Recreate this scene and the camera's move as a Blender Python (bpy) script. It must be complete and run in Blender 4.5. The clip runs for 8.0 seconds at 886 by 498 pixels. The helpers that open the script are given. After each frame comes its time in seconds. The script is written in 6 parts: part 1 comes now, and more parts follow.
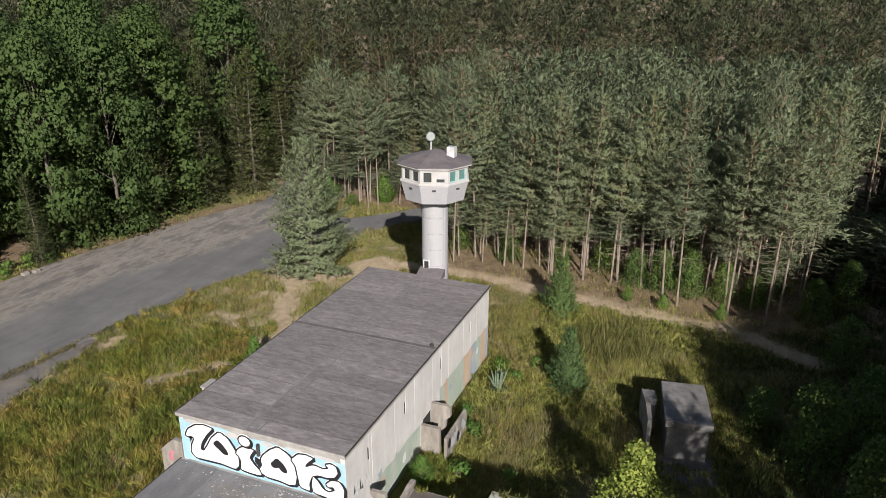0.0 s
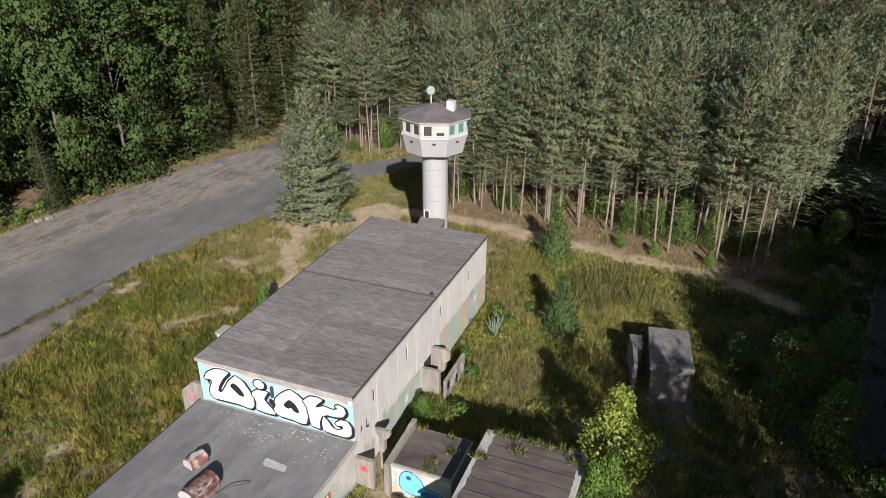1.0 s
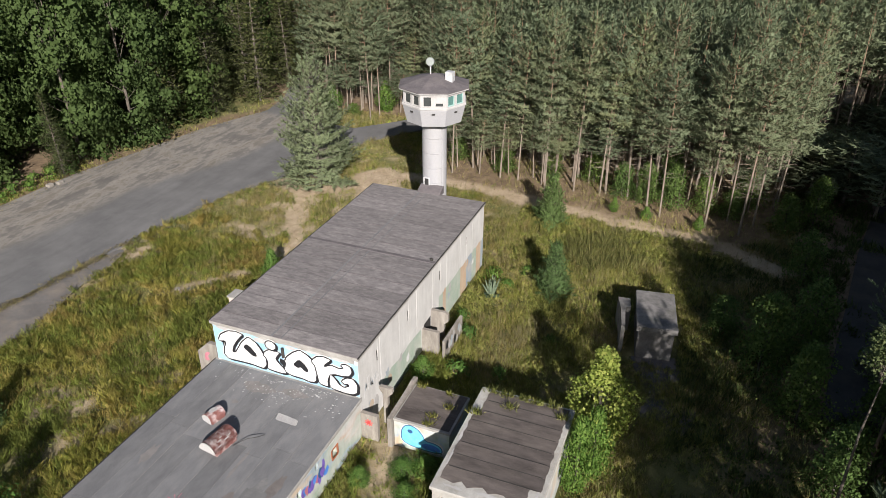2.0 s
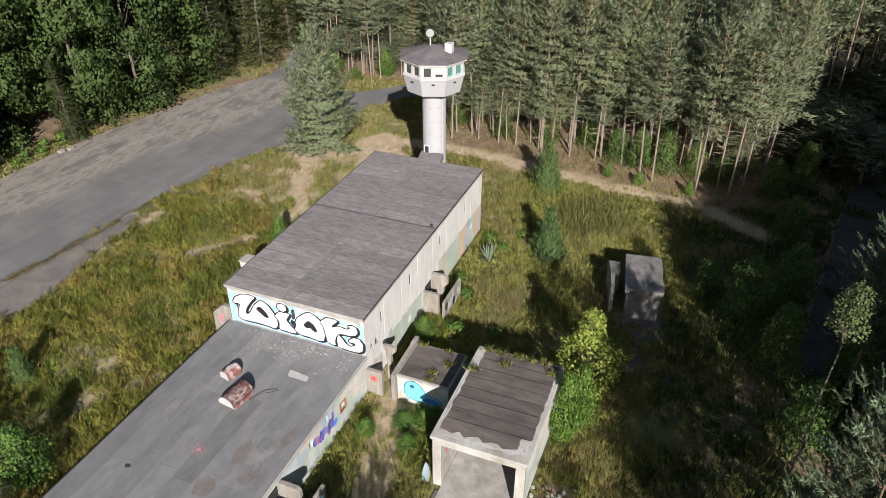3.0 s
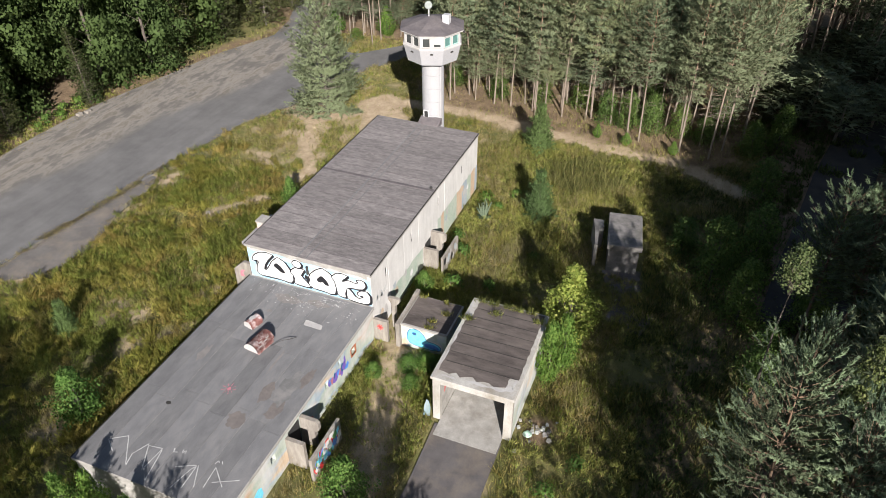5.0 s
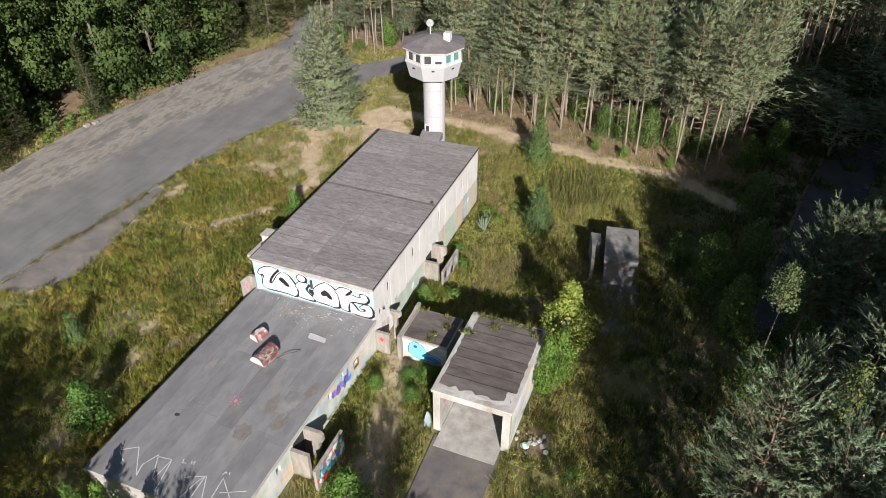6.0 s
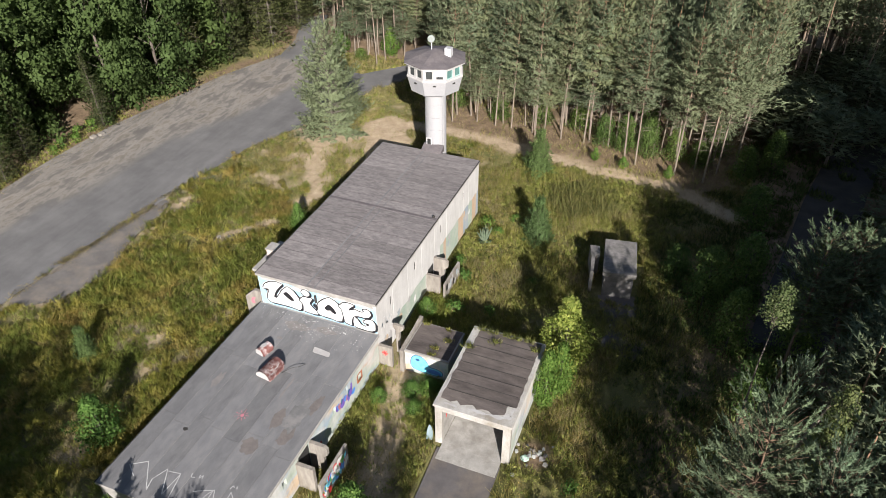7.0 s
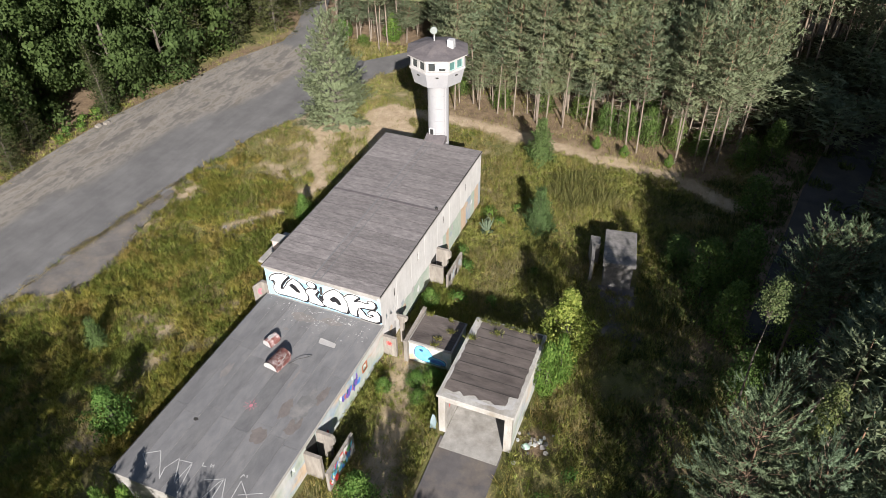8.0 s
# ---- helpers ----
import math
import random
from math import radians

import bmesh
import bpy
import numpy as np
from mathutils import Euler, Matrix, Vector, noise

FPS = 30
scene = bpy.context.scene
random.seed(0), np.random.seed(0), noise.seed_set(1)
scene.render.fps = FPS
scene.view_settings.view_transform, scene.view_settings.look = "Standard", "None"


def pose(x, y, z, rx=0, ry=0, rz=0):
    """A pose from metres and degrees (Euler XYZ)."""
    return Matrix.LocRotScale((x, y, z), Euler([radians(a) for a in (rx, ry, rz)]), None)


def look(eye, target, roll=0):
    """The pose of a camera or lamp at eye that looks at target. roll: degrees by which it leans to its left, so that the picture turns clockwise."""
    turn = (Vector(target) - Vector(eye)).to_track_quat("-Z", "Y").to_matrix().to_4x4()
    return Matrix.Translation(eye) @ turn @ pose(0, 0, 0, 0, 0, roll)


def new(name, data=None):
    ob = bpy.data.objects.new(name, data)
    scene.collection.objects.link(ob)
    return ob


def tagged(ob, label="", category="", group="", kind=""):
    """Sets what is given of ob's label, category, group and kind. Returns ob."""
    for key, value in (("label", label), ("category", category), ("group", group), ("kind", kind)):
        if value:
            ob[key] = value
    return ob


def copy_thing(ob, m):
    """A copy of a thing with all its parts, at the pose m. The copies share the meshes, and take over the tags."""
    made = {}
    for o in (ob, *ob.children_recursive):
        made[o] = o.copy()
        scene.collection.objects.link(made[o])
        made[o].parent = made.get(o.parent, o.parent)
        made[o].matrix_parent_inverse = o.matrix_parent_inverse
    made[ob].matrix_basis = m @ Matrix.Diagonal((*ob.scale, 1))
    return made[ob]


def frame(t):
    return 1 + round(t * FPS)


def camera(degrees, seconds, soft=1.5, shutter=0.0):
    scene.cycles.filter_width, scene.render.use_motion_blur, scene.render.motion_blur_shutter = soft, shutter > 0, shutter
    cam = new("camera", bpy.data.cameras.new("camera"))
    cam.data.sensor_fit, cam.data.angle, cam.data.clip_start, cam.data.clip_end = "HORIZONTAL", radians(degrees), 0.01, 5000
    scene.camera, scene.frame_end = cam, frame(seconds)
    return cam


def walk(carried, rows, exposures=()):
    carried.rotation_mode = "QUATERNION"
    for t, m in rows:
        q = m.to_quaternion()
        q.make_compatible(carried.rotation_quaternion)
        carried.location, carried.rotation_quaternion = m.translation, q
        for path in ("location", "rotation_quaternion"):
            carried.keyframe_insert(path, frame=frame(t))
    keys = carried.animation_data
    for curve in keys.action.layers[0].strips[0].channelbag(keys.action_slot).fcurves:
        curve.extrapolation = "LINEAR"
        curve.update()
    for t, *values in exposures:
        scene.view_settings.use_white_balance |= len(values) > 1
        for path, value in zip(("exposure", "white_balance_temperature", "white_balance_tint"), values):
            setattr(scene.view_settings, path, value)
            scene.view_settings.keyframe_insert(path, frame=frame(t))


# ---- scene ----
cam = camera(63.3, 8.0, 0.85)
PATH = [
    (0, (11.424, -19.111, 20.647), (10.732, -17.368, 19.951), 0.2),
    (0.5, (11.654, -19.691, 21.316), (10.975, -17.98, 20.534), 0.2),
    (1, (11.951, -20.297, 22.059), (11.283, -18.618, 21.2), 0.2),
    (1.5, (12.232, -20.94, 22.751), (11.575, -19.287, 21.835), 0.2),
    (3, (13.164, -23.061, 24.986), (12.539, -21.492, 23.914), 0.1),
    (3.5, (13.468, -23.817, 25.61), (12.855, -22.277, 24.49), -0.0),
    (4, (13.817, -24.559, 26.236), (13.215, -23.05, 25.07), -0.1),
    (5.5, (14.443, -25.91, 28.36), (13.847, -24.419, 27.168), -0.2),
    (6, (14.49, -25.987, 28.955), (13.891, -24.495, 27.765), -0.1),
    (6.5, (14.551, -26.009, 29.583), (13.949, -24.518, 28.394), -0.2),
    (7, (14.572, -26.025, 30.204), (13.968, -24.539, 29.01), -0.4),
    (7.5, (14.589, -26.069, 30.752), (13.987, -24.598, 29.538), -0.5),
    (8, (14.56, -26.136, 31.272), (13.964, -24.685, 30.031), -0.6),
]
walk(cam, [(t, look(eye, target, roll)) for t, eye, target, roll in PATH], [(0.0, 0.87), (1.5, 0.99), (3.0, 1.13), (5.5, 1.27), (8.0, 1.27)])

# ---- world, sun ----
SHADOW = Vector((-0.48, 0.877, 0)).normalized()
ELEV = radians(26.5)
TO_SUN = Vector((-SHADOW.x * math.cos(ELEV), -SHADOW.y * math.cos(ELEV), math.sin(ELEV)))
world = bpy.data.worlds.new("world")
scene.world = world
world.use_nodes = True
wt = world.node_tree
sky = wt.nodes.new("ShaderNodeTexSky")
sky.sky_type = "NISHITA"
sky.sun_disc = False
sky.sun_elevation = ELEV
sky.sun_rotation = math.atan2(TO_SUN.x, TO_SUN.y)
wt.links.new(sky.outputs[0], wt.nodes["Background"].inputs[0])
wt.nodes["Background"].inputs[1].default_value = 0.04
sun = new("sun", bpy.data.lights.new("sun", "SUN"))
sun.data.energy = 4.5
sun.data.angle = radians(0.53)
sun.data.color = (1.0, 0.938, 0.882)
sun.matrix_world = look(TO_SUN * 50, (0, 0, 0))


# ---- materials ----
def material(name, rough=0.85, metal=0.0):
    m = bpy.data.materials.new(name)
    m.use_nodes = True
    nt = m.node_tree
    b = nt.nodes["Principled BSDF"]
    b.inputs["Roughness"].default_value = rough
    b.inputs["Metallic"].default_value = metal
    b.inputs["Specular IOR Level"].default_value = 0.25
    return m, nt, b


def node(nt, kind, **values):
    n = nt.nodes.new(kind)
    for k, v in values.items():
        n.inputs[k.replace("_", " ")].default_value = v
    return n


def noise_tex(nt, scale, detail=4.0, rough=0.6, coord=None, stretch=None):
    n = node(nt, "ShaderNodeTexNoise", Scale=scale, Detail=detail, Roughness=rough)
    if coord is None:
        coord = nt.nodes.new("ShaderNodeNewGeometry").outputs["Position"]
    if stretch:
        mp = nt.nodes.new("ShaderNodeMapping")
        mp.inputs["Scale"].default_value = stretch
        nt.links.new(coord, mp.inputs["Vector"])
        coord = mp.outputs[0]
    nt.links.new(coord, n.inputs["Vector"])
    return n.outputs["Fac"]


def ramp(nt, fac, *stops):
    r = nt.nodes.new("ShaderNodeValToRGB")
    els = r.color_ramp.elements
    while len(els) < len(stops):
        els.new(0.5)
    for e, (p, c) in zip(els, stops):
        e.position = p
        e.color = (*c, 1) if len(c) == 3 else c
    nt.links.new(fac, r.inputs[0])
    return r.outputs[0]


def mix(nt, a, b, fac, blend="MIX"):
    n = nt.nodes.new("ShaderNodeMix")
    n.data_type = "RGBA"
    n.blend_type = blend
    for socket, v in ((n.inputs[0], fac), (n.inputs[6], a), (n.inputs[7], b)):
        if isinstance(v, (int, float)):
            socket.default_value = v
        elif isinstance(v, tuple):
            socket.default_value = (*v, 1)
        else:
            nt.links.new(v, socket)
    return n.outputs[2]


def bump(nt, b, height, strength=0.4, distance=0.02):
    n = node(nt, "ShaderNodeBump", Strength=strength, Distance=distance)
    nt.links.new(height, n.inputs["Height"])
    nt.links.new(n.outputs[0], b.inputs["Normal"])


def g(v):
    return (v, v, v)


BLACK, WHITE = g(0.0), g(1.0)


def mottled(name, c0, c1, scale, dirt=None, dirt_scale=0.5, dirt_amount=0.5, grain=40.0, rough=0.85, metal=0.0, relief=0.3, stretch=None, per_piece=0.0):
    """A surface of two tones, with stains at a larger scale and fine grain."""
    m, nt, b = material(name, rough, metal)
    col = ramp(nt, noise_tex(nt, scale, 6, 0.65, stretch=stretch), (0.32, c0), (0.68, c1))
    if dirt:
        col = mix(nt, col, dirt, ramp(nt, noise_tex(nt, dirt_scale, 5, 0.7, stretch=stretch), (0.45, BLACK), (0.72, g(dirt_amount))))
    fine = noise_tex(nt, grain, 3, 0.7)
    col = mix(nt, col, ramp(nt, fine, (0.25, g(0.72)), (0.75, g(1.15))), 0.8, "MULTIPLY")
    if per_piece:
        rnd = nt.nodes.new("ShaderNodeObjectInfo").outputs["Random"]
        col = mix(nt, col, ramp(nt, rnd, (0.0, g(1 - per_piece)), (1.0, g(1 + per_piece))), 1.0, "MULTIPLY")
    nt.links.new(col, b.inputs["Base Color"])
    bump(nt, b, fine, relief, 0.01)
    return m


def leafy(name, dark, light, young, gloss=0.75, through_light=0.48, inner=None, patch=None, patch_scale=0.25, clump=0.0):
    """Leaves or needles: every leaf its own tone, every tree its own cast; inner: the tone low in the crown and near
    the stem.
    """
    m, nt, b = material(name, gloss)
    isl = nt.nodes.new("ShaderNodeNewGeometry").outputs["Random Per Island"]
    col = ramp(nt, isl, (0.0, dark), (0.6, light), (1.0, young))
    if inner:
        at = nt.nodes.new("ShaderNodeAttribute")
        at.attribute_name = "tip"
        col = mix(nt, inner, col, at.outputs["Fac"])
    if patch:
        col = mix(nt, col, patch, ramp(nt, noise_tex(nt, patch_scale, 5, 0.7), (0.44, BLACK), (0.6, g(0.75))))
    if clump:
        col = mix(nt, col, ramp(nt, noise_tex(nt, 2.8, 6, 0.75), (0.34, (0.45, 0.5, 0.42)), (0.5, WHITE), (0.66, (1.5, 1.42, 1.4))), clump, "MULTIPLY")
    rnd = nt.nodes.new("ShaderNodeObjectInfo").outputs["Random"]
    col = mix(nt, col, ramp(nt, rnd, (0.0, (0.78, 0.84, 0.86)), (0.5, WHITE), (1.0, (1.12, 1.08, 0.96))), 1.0, "MULTIPLY")
    col = mix(nt, col, ramp(nt, noise_tex(nt, 0.9, 2), (0.3, g(0.75)), (0.7, g(1.2))), 0.8, "MULTIPLY")
    nt.links.new(col, b.inputs["Base Color"])
    tr = nt.nodes.new("ShaderNodeBsdfTranslucent")
    nt.links.new(col, tr.inputs["Color"])
    mx = nt.nodes.new("ShaderNodeMixShader")
    mx.inputs[0].default_value = through_light
    nt.links.new(b.outputs[0], mx.inputs[1])
    nt.links.new(tr.outputs[0], mx.inputs[2])
    nt.links.new(mx.outputs[0], nt.nodes["Material Output"].inputs["Surface"])
    return m


def masked(nt, a, b, attribute):
    at = nt.nodes.new("ShaderNodeAttribute")
    at.attribute_name = attribute
    return mix(nt, a, b, at.outputs["Fac"])


def ground_material():
    m, nt, b = material("meadow_soil", 0.95)
    grass = ramp(nt, noise_tex(nt, 0.5, 8, 0.7), (0.3, (0.085, 0.095, 0.03)), (0.5, (0.14, 0.135, 0.05)), (0.7, (0.24, 0.2, 0.1)))
    litter = ramp(nt, noise_tex(nt, 1.2, 8, 0.75), (0.3, (0.1, 0.072, 0.047)), (0.55, (0.2, 0.143, 0.092)), (0.75, (0.31, 0.235, 0.155)))
    sand = ramp(nt, noise_tex(nt, 1.5, 8, 0.7), (0.3, (0.3, 0.225, 0.15)), (0.7, (0.5, 0.4, 0.285)))
    gravel = ramp(nt, noise_tex(nt, 3.0, 8, 0.8), (0.3, (0.12, 0.11, 0.10)), (0.7, (0.30, 0.27, 0.235)))
    col = masked(nt, grass, litter, "litter")
    col = masked(nt, col, gravel, "gravel")
    col = masked(nt, col, sand, "sand")
    fine = noise_tex(nt, 14, 6, 0.8)
    col = mix(nt, col, ramp(nt, fine, (0.3, g(0.55)), (0.7, g(1.3))), 0.8, "MULTIPLY")
    nt.links.new(col, b.inputs["Base Color"])
    bump(nt, b, fine, 0.8, 0.06)
    return m


def asphalt_material():
    m, nt, b = material("worn_asphalt", 0.9)
    base = ramp(nt, noise_tex(nt, 0.35, 6, 0.65), (0.35, (0.116, 0.114, 0.116)), (0.65, (0.155, 0.152, 0.153)))
    worn = ramp(nt, noise_tex(nt, 0.75, 9, 0.72, stretch=(1, 0.42, 1)), (0.3, (0.108, 0.103, 0.1)), (0.45, (0.15, 0.138, 0.127)), (0.52, (0.238, 0.22, 0.198)), (0.58, (0.172, 0.153, 0.132)), (0.8, (0.115, 0.108, 0.102)))
    col = masked(nt, base, worn, "worn")
    at = noise_tex(nt, 1.0, 5, 0.6, stretch=(0.8, 0.12, 1))
    col = mix(nt, col, ramp(nt, at, (0.35, g(0.8)), (0.65, g(1.15))), 0.6, "MULTIPLY")
    fine = noise_tex(nt, 60, 3, 0.7)
    col = mix(nt, col, ramp(nt, fine, (0.25, g(0.7)), (0.75, g(1.2))), 0.7, "MULTIPLY")
    nt.links.new(col, b.inputs["Base Color"])
    bump(nt, b, fine, 0.3, 0.01)
    return m


def panel_material(name, tagged_foot):
    """Grey precast concrete whose foot carries green and orange paint and overpainted tags."""
    m, nt, b = material(name, 0.9)
    geo = nt.nodes.new("ShaderNodeNewGeometry").outputs["Position"]
    con = ramp(nt, noise_tex(nt, 0.7, 7, 0.7), (0.3, (0.46, 0.45, 0.44)), (0.7, (0.58, 0.57, 0.56)))
    streak = noise_tex(nt, 3.0, 5, 0.7, stretch=(1, 1, 0.12))
    con = mix(nt, con, ramp(nt, streak, (0.35, g(0.82)), (0.6, g(1.05))), 0.5, "MULTIPLY")
    paint = ramp(nt, noise_tex(nt, 0.9, 3, 0.5, stretch=(1, 0.4, 1)), (0.34, (0.42, 0.24, 0.12)), (0.42, (0.26, 0.33, 0.26)), (0.52, (0.30, 0.38, 0.31)), (0.58, (0.25, 0.34, 0.42)), (0.66, (0.48, 0.36, 0.24)))
    paint = mix(nt, paint, ramp(nt, streak, (0.35, g(0.7)), (0.6, g(1.1))), 0.6, "MULTIPLY")
    xyz = nt.nodes.new("ShaderNodeSeparateXYZ")
    nt.links.new(geo, xyz.inputs[0])
    edge = node(nt, "ShaderNodeMath")
    edge.operation = "MULTIPLY_ADD"
    nt.links.new(noise_tex(nt, 1.3, 4), edge.inputs[0])
    edge.inputs[1].default_value = 0.5
    nt.links.new(xyz.outputs["Z"], edge.inputs[2])
    cut = node(nt, "ShaderNodeMath")
    cut.operation = "LESS_THAN"
    nt.links.new(edge.outputs[0], cut.inputs[0])
    cut.inputs[1].default_value = 2.15
    col = con if not tagged_foot else mix(nt, con, paint, mix(nt, BLACK, ramp(nt, noise_tex(nt, 0.8, 4, 0.6, stretch=(1, 0.5, 1)), (0.36, g(0.12)), (0.6, g(0.85))), cut.outputs[0]))
    fine = noise_tex(nt, 30, 4, 0.7)
    col = mix(nt, col, ramp(nt, fine, (0.25, g(0.8)), (0.75, g(1.1))), 0.7, "MULTIPLY")
    nt.links.new(col, b.inputs["Base Color"])
    bump(nt, b, fine, 0.3, 0.01)
    return m


def bark_material(name, low, high, z0, z1):
    m, nt, b = material(name, 0.95)
    tc = nt.nodes.new("ShaderNodeTexCoord").outputs["Object"]
    xyz = nt.nodes.new("ShaderNodeSeparateXYZ")
    nt.links.new(tc, xyz.inputs[0])
    mr = nt.nodes.new("ShaderNodeMapRange")
    mr.inputs["From Min"].default_value = z0
    mr.inputs["From Max"].default_value = z1
    nt.links.new(xyz.outputs["Z"], mr.inputs["Value"])
    col = mix(nt, low, high, mr.outputs[0])
    fine = noise_tex(nt, 9, 5, 0.7, stretch=(1, 1, 0.25))
    col = mix(nt, col, ramp(nt, fine, (0.3, g(0.5)), (0.7, g(1.3))), 0.8, "MULTIPLY")
    nt.links.new(col, b.inputs["Base Color"])
    bump(nt, b, fine, 0.6, 0.03)
    return m


def plain(name, colour, rough=0.8, metal=0.0, spread=0.25):
    lo = tuple(c * (1 - spread) for c in colour)
    hi = tuple(min(1, c * (1 + spread)) for c in colour)
    return mottled(name, lo, hi, 3.0, rough=rough, metal=metal)


GROUND = ground_material()
ASPHALT = asphalt_material()
PANEL = panel_material("painted_concrete_panel", True)
BARE_PANEL = panel_material("pale_concrete_panel", False)
OLD_ASPHALT = mottled("old_cracked_asphalt", (0.109, 0.102, 0.098), (0.157, 0.146, 0.141), 0.8, (0.225, 0.190, 0.155), 0.6, 0.7, 40)
DRIVE = mottled("driveway_asphalt", (0.081, 0.075, 0.077), (0.118, 0.110, 0.111), 0.8, (0.215, 0.178, 0.138), 0.7, 0.5, 50)
# lane colour set below the other asphalts, with the wood's shade in it
LANE_ASPHALT = mottled("shade_toned_lane_asphalt", (0.047, 0.043, 0.041), (0.074, 0.066, 0.063), 0.8, (0.108, 0.094, 0.069), 0.7, 0.5, 50)
CONCRETE = mottled("weathered_concrete", (0.25, 0.242, 0.228), (0.38, 0.368, 0.348), 1.5, (0.16, 0.145, 0.125), 1.2, 0.6, 30)
ROUGH_CONCRETE = mottled("stained_concrete", (0.18, 0.163, 0.145), (0.32, 0.295, 0.265), 2.5, (0.13, 0.11, 0.09), 1.5, 0.7, 25, stretch=(1, 1, 0.25))
WHITEWASH = mottled("dirty_white_paint", (0.343, 0.334, 0.331), (0.440, 0.433, 0.432), 1.5, (0.352, 0.326, 0.297), 1.4, 0.5, 30)
TOWER_PAINT = mottled("tower_white_paint", (0.285, 0.285, 0.300), (0.375, 0.375, 0.390), 1.0, (0.25, 0.24, 0.232), 1.0, 0.55, 30, stretch=(1, 1, 0.3))
FELT = mottled("brown_grey_roofing_felt", (0.128, 0.117, 0.118), (0.200, 0.184, 0.184), 2.4, (0.305, 0.282, 0.274), 2.1, 0.65, 18, stretch=(0.9, 2.6, 1), per_piece=0.14)
FELT_GREY = mottled("grey_roofing_felt", (0.126, 0.126, 0.132), (0.166, 0.166, 0.172), 1.6, (0.23, 0.225, 0.222), 0.9, 0.45, 35, stretch=(1.5, 0.6, 1), per_piece=0.15)
FELT_DARK = mottled("dark_brown_roofing_felt", (0.058, 0.049, 0.046), (0.115, 0.098, 0.092), 1.4, (0.17, 0.145, 0.13), 1.2, 0.6, 30, stretch=(0.5, 1.6, 1), per_piece=0.12)
DAMP = mottled("damp_felt", (0.125, 0.125, 0.127), (0.188, 0.185, 0.185), 1.5, (0.250, 0.237, 0.229), 1.5, 0.6, 40)
BROWN_DAMP = mottled("brown_damp_felt", (0.120, 0.108, 0.103), (0.165, 0.148, 0.143), 2.0, (0.205, 0.179, 0.168), 1.8, 0.6, 40)
DUSTY = mottled("dusty_felt", (0.17, 0.16, 0.155), (0.22, 0.205, 0.2), 2.0, (0.14, 0.135, 0.135), 2.2, 0.9, 40)
TOWER_FELT = mottled("tower_roofing_felt", (0.086, 0.078, 0.084), (0.138, 0.123, 0.128), 1.5, (0.189, 0.164, 0.158), 1.3, 0.5, 30)
JOINT = plain("dark_joint_tar", (0.04, 0.038, 0.036))
DARK_CONCRETE = mottled("blotched_dark_concrete", (0.117, 0.111, 0.111), (0.221, 0.211, 0.205), 2.0, (0.078, 0.078, 0.065), 1.2, 0.7, 25)
RUST = mottled("rusty_sheet_metal", (0.13, 0.05, 0.045), (0.24, 0.11, 0.1), 4, (0.55, 0.5, 0.5), 2.6, 1.0, 30, rough=0.7)
# near-black that stands for the shade inside rooms and openings
DARK_IN = plain("interior_shade_black", (0.03, 0.03, 0.03))
SKYBLUE = mottled("light_blue_spray_paint", (0.2, 0.38, 0.54), (0.31, 0.49, 0.62), 1.2, (0.5, 0.57, 0.63), 0.9, 0.35, 30)
SPRAY_WHITE = plain("white_spray_paint", (0.6, 0.6, 0.6), 0.6, 0, 0.03)
SPRAY_BLACK = plain("black_spray_paint", (0.015, 0.015, 0.018), 0.6)
SPRAY_CYAN = plain("cyan_spray_paint", (0.16, 0.55, 0.75), 0.6)
SPRAY_NAVY = plain("navy_spray_paint", (0.03, 0.09, 0.22), 0.6)
SPRAY_RED = plain("red_spray_paint", (0.6, 0.05, 0.05), 0.6)
SPRAY_GREEN = plain("green_spray_paint", (0.12, 0.32, 0.1), 0.6)
SPRAY_BLUE = plain("blue_spray_paint", (0.08, 0.22, 0.6), 0.6)
SPRAY_VIOLET = plain("violet_spray_paint", (0.156, 0.098, 0.385), 0.6)
SPRAY_PINK = plain("faded_pink_spray_paint", (0.420, 0.160, 0.200), 0.7)
SPRAY_ORANGE = plain("orange_spray_paint", (0.325, 0.120, 0.063), 0.7)
CHALK = plain("chalk_line", (0.420, 0.420, 0.420), 0.9)
WALL_GREEN = mottled("flaking_green_wall_paint", (0.29, 0.36, 0.3), (0.37, 0.42, 0.36), 1.2, (0.46, 0.45, 0.42), 1.6, 0.8, 25, stretch=(1, 1, 0.5))
WALL_ORANGE = mottled("faded_orange_wall_paint", (0.42, 0.29, 0.2), (0.5, 0.38, 0.28), 1.2, (0.42, 0.38, 0.32), 1.6, 0.8, 25, stretch=(1, 1, 0.5))
WALL_BLUE = mottled("faded_blue_wall_paint", (0.25, 0.3, 0.35), (0.34, 0.38, 0.41), 1.2, (0.42, 0.41, 0.39), 1.6, 0.8, 25, stretch=(1, 1, 0.5))
PINKISH = mottled("pinkish_limewashed_brick", (0.4, 0.31, 0.28), (0.52, 0.43, 0.4), 2.5, (0.5, 0.47, 0.45), 2.0, 0.7, 25)
GARAGE_PAINT = mottled("grimy_garage_whitewash", (0.3, 0.29, 0.27), (0.43, 0.42, 0.40), 1.6, (0.22, 0.19, 0.15), 1.1, 0.75, 25, stretch=(1, 1, 0.4))
GREEN_FRAME = plain("teal_window_frame", (0.27, 0.4, 0.38), 0.6)
def pane_material(name, colour):
    m, nt, b = material(name, 0.12)
    col = ramp(nt, noise_tex(nt, 2.0, 3), (0.3, tuple(c * 0.7 for c in colour)), (0.7, colour))
    nt.links.new(col, b.inputs["Base Color"])
    b.inputs["Specular IOR Level"].default_value = 0.5
    return m


